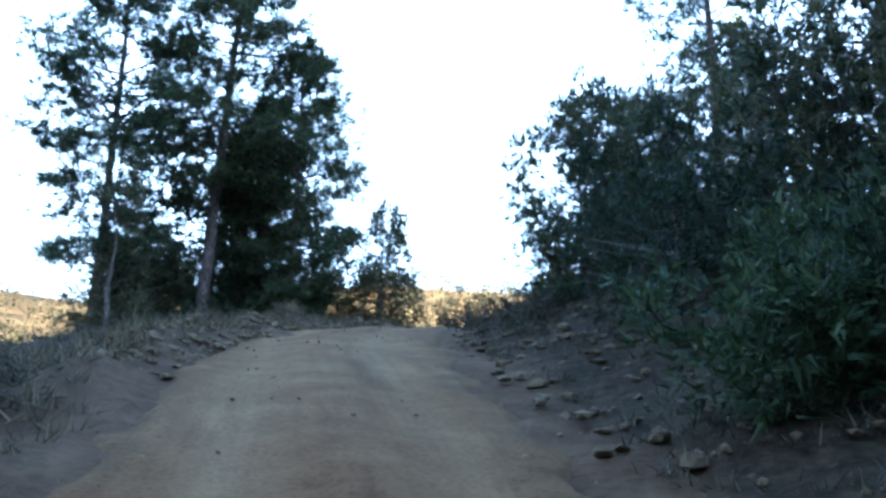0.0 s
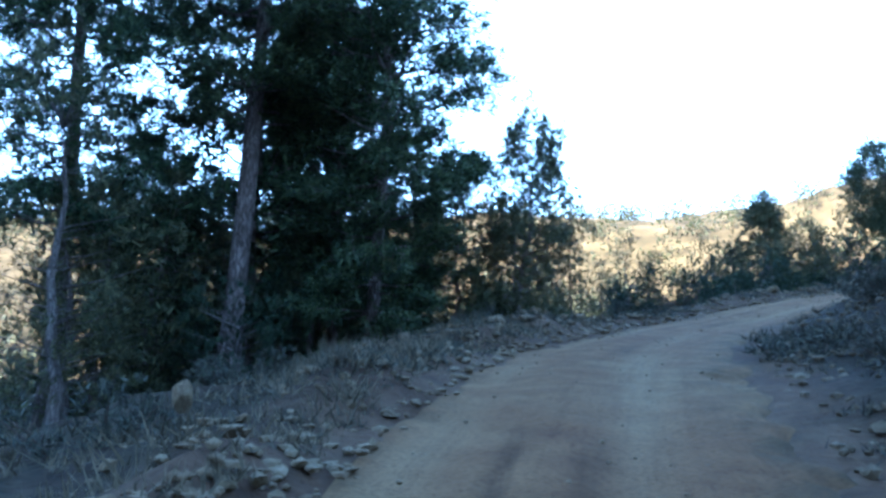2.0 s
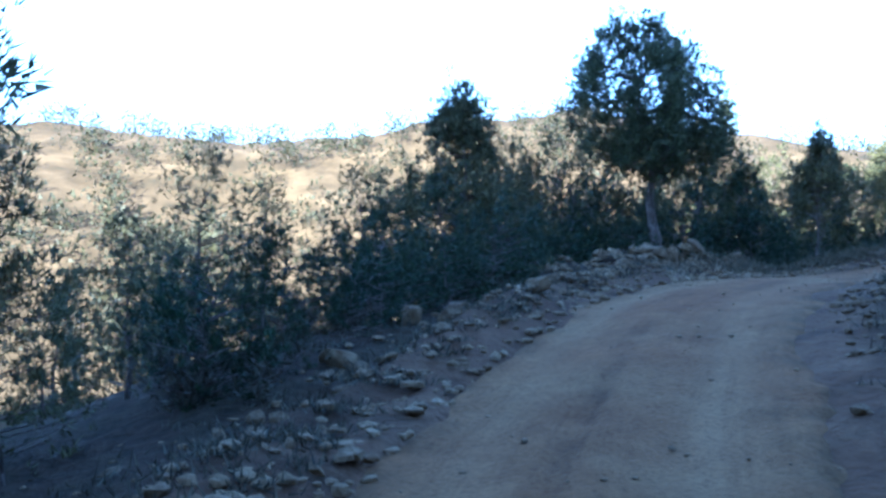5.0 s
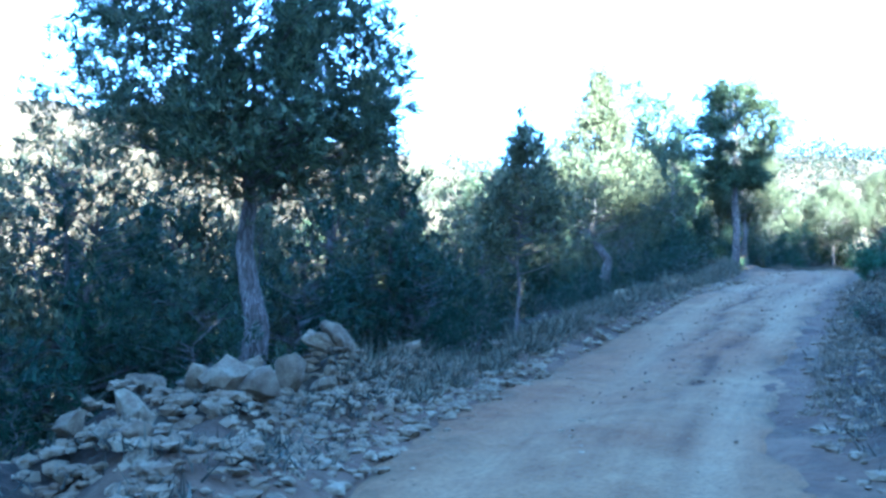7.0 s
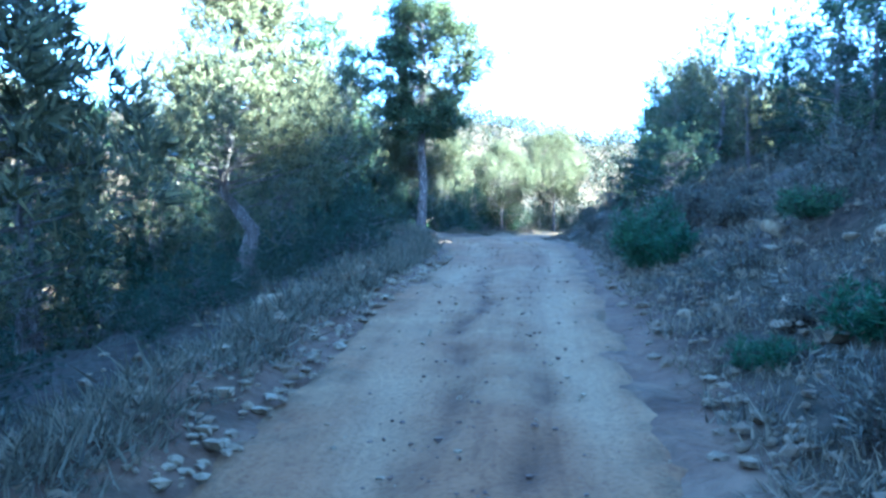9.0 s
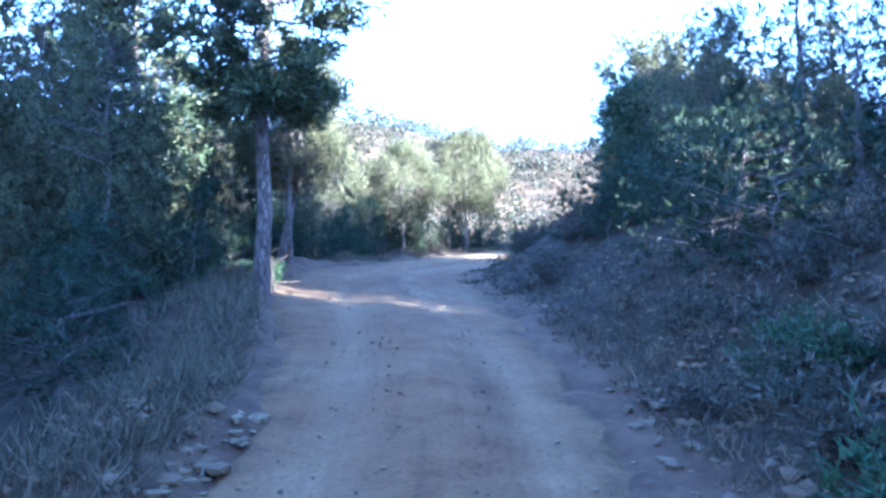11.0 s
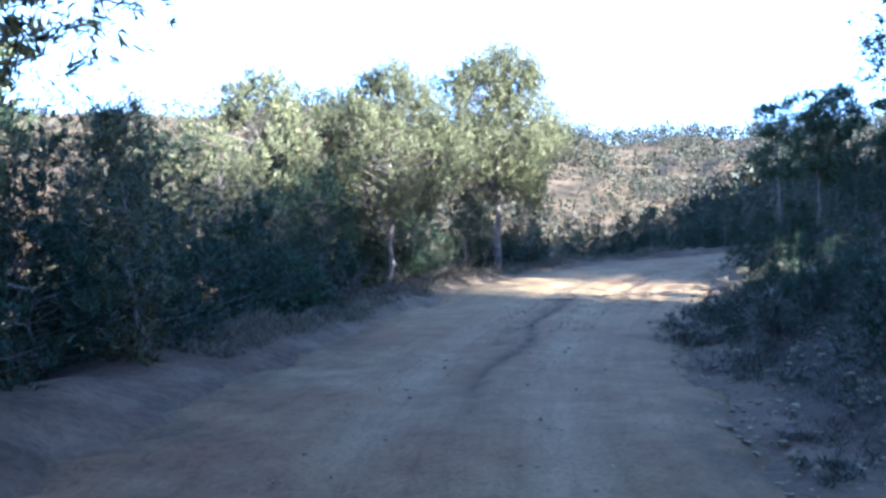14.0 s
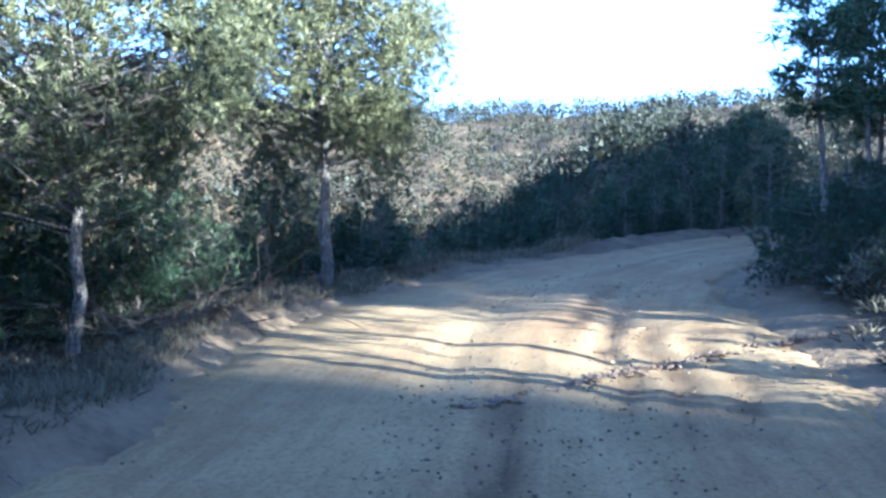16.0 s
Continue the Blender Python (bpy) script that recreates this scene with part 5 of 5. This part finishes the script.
def right_bank(a, b, out):
    def where(g, n):
        s = g.uniform(a, b, n)
        return s, table(RIGHT_EDGE, s) + 0.3 + np.abs(g.normal(size=n)) * out
    return where


dry_grass(900, 1, left_verge(-2, 24, 1.6), 0.3, "dry bleached grass on the verge", DRY_GRASS, "verge_grass")
dry_grass(1000, 8, left_verge(16, 46, 0.7), 0.16, "short withered grass between the stones of the verge", SCRUB, "verge_tufts")
dry_grass(1100, 2, left_verge(42, 66, 0.5), 0.3, "dry bleached grass below the track", DRY_GRASS, "slope_grass")
dry_grass(2000, 3, left_verge(80, 100, 0.9), 0.2, "short dry grass round the clearing", DRY_GRASS, "clearing_grass")
dry_grass(1100, 6, right_bank(42, 62, 1.6), 0.2, "withered tufts on the stony bank", DRY_GRASS, "bank_tufts")
dry_grass(1300, 9, right_bank(60, 84, 1.5), 0.13, "withered tufts and twigs on the earth bank", SCRUB, "bank_litter")
dry_grass(1800, 4, right_bank(-2, 64, 2.6), 0.2, "dry tufts on the cut bank", SCRUB, "bank_grass")
for n in range(240):
    s, lat = _rng.uniform(2, 98), _rng.uniform(2.4, 6.8)
    if not 89 < s < 92.5 and not (68 < s < 80 and lat < 3.9) and not in_the_gap(*spot(s, lat)):
        put("scrub", int(_rng.integers(3)), s, lat, _rng.uniform(0.7, 1.4), _rng.uniform(0, 360))
for n in range(26):
    put("scrub", int(_rng.integers(3)), _rng.uniform(-1, 17), -_rng.uniform(3.0, 5.6), _rng.uniform(0.6, 1.1), _rng.uniform(0, 360))
for n in range(14):
    put("scrub", 2, _rng.uniform(68, 80), _rng.uniform(2.3, 3.9), _rng.uniform(0.5, 0.8), _rng.uniform(0, 360))
for n in range(60):
    put("scrub", int(_rng.integers(3)), _rng.uniform(44, 61), 2.0 + 3.0 * _rng.random() ** 1.2, _rng.uniform(0.5, 0.95), _rng.uniform(0, 360))
for n in range(26):
    put("scrub", int(_rng.integers(3)), _rng.uniform(4, 66), -_rng.uniform(2.6, 4.2), _rng.uniform(0.7, 1.2), _rng.uniform(0, 360))


# ---- dead wood ----
def dead_branches(name, label, seed, x, y, n, length, flat=0.5):
    """A tangle of bare bleached branches, each a part."""
    rng = np.random.default_rng(seed)
    heap = tagged(new(name), label, "dead branches")
    heap.matrix_world = pose(x, y, ground_at(x, y) + 0.03)
    for _ in range(n):
        a = rng.uniform(0, 6.28)
        way = np.array([np.cos(a), np.sin(a), rng.uniform(0.1, 1.2) * flat])
        lp = limb(rng.normal(size=3) * np.array([0.35, 0.35, 0.05]), way, length * rng.uniform(0.4, 1.0), rng.uniform(-0.2, 0.15), rng, 7, 0.25)
        pieces = [tube(lp, np.linspace(0.022, 0.005, 7), 5)]
        for k in (2, 3, 4, 5):
            tw = way + rng.normal(size=3) * 0.7
            tp = limb(lp[k], tw, length * rng.uniform(0.15, 0.4), 0.0, rng, 4, 0.2)
            pieces.append(tube(tp, np.linspace(0.009, 0.003, 4), 4))
        mesh_object("branch", *joined(pieces), DEAD_WOOD, True, heap)
    return heap


def snag(label, x, y, h, lean, seed):
    rng = np.random.default_rng(seed)
    tp = trunk_path(h, lean, rng, 8, 0.03)
    pieces = [tube(tp, np.linspace(0.085, 0.03, 8), 9)]
    for k in (3, 5, 6):
        pieces.append(tube(limb(tp[k], rng.normal(size=3) * np.array([1, 1, 0.4]), 0.35, 0.1, rng, 4), [0.025, 0.018, 0.012, 0.006], 5))
    ob = mesh_object("dead_trunk", *joined(pieces), DEAD_WOOD)
    ob.matrix_world = pose(x, y, ground_at(x, y))
    return tagged(ob, label, "dead tree")


dead_branches("brushwood", "bleached heap of cut branches by the clearing", 1, 59.4, 53.7, 16, 1.5)
dead_branches("brushwood", "grey dead branches on the verge below a bush", 2, 54.2, 53.4, 22, 1.15)
dead_branches("brushwood", "dry twigs at the foot of a roadside juniper", 3, 47.5, 52.6, 8, 0.9)
snag("broken grey snag leaning at the road edge", 35.35, 46.35, 1.25, (0.06, 0.10), 4)
snag("short split snag at the road edge", 35.8, 46.7, 0.8, (0.25, 0.1), 5)
put("bush", 1, 68.55, -2.25, 0.7, 10, "yellow-green bush beside a broken snag")
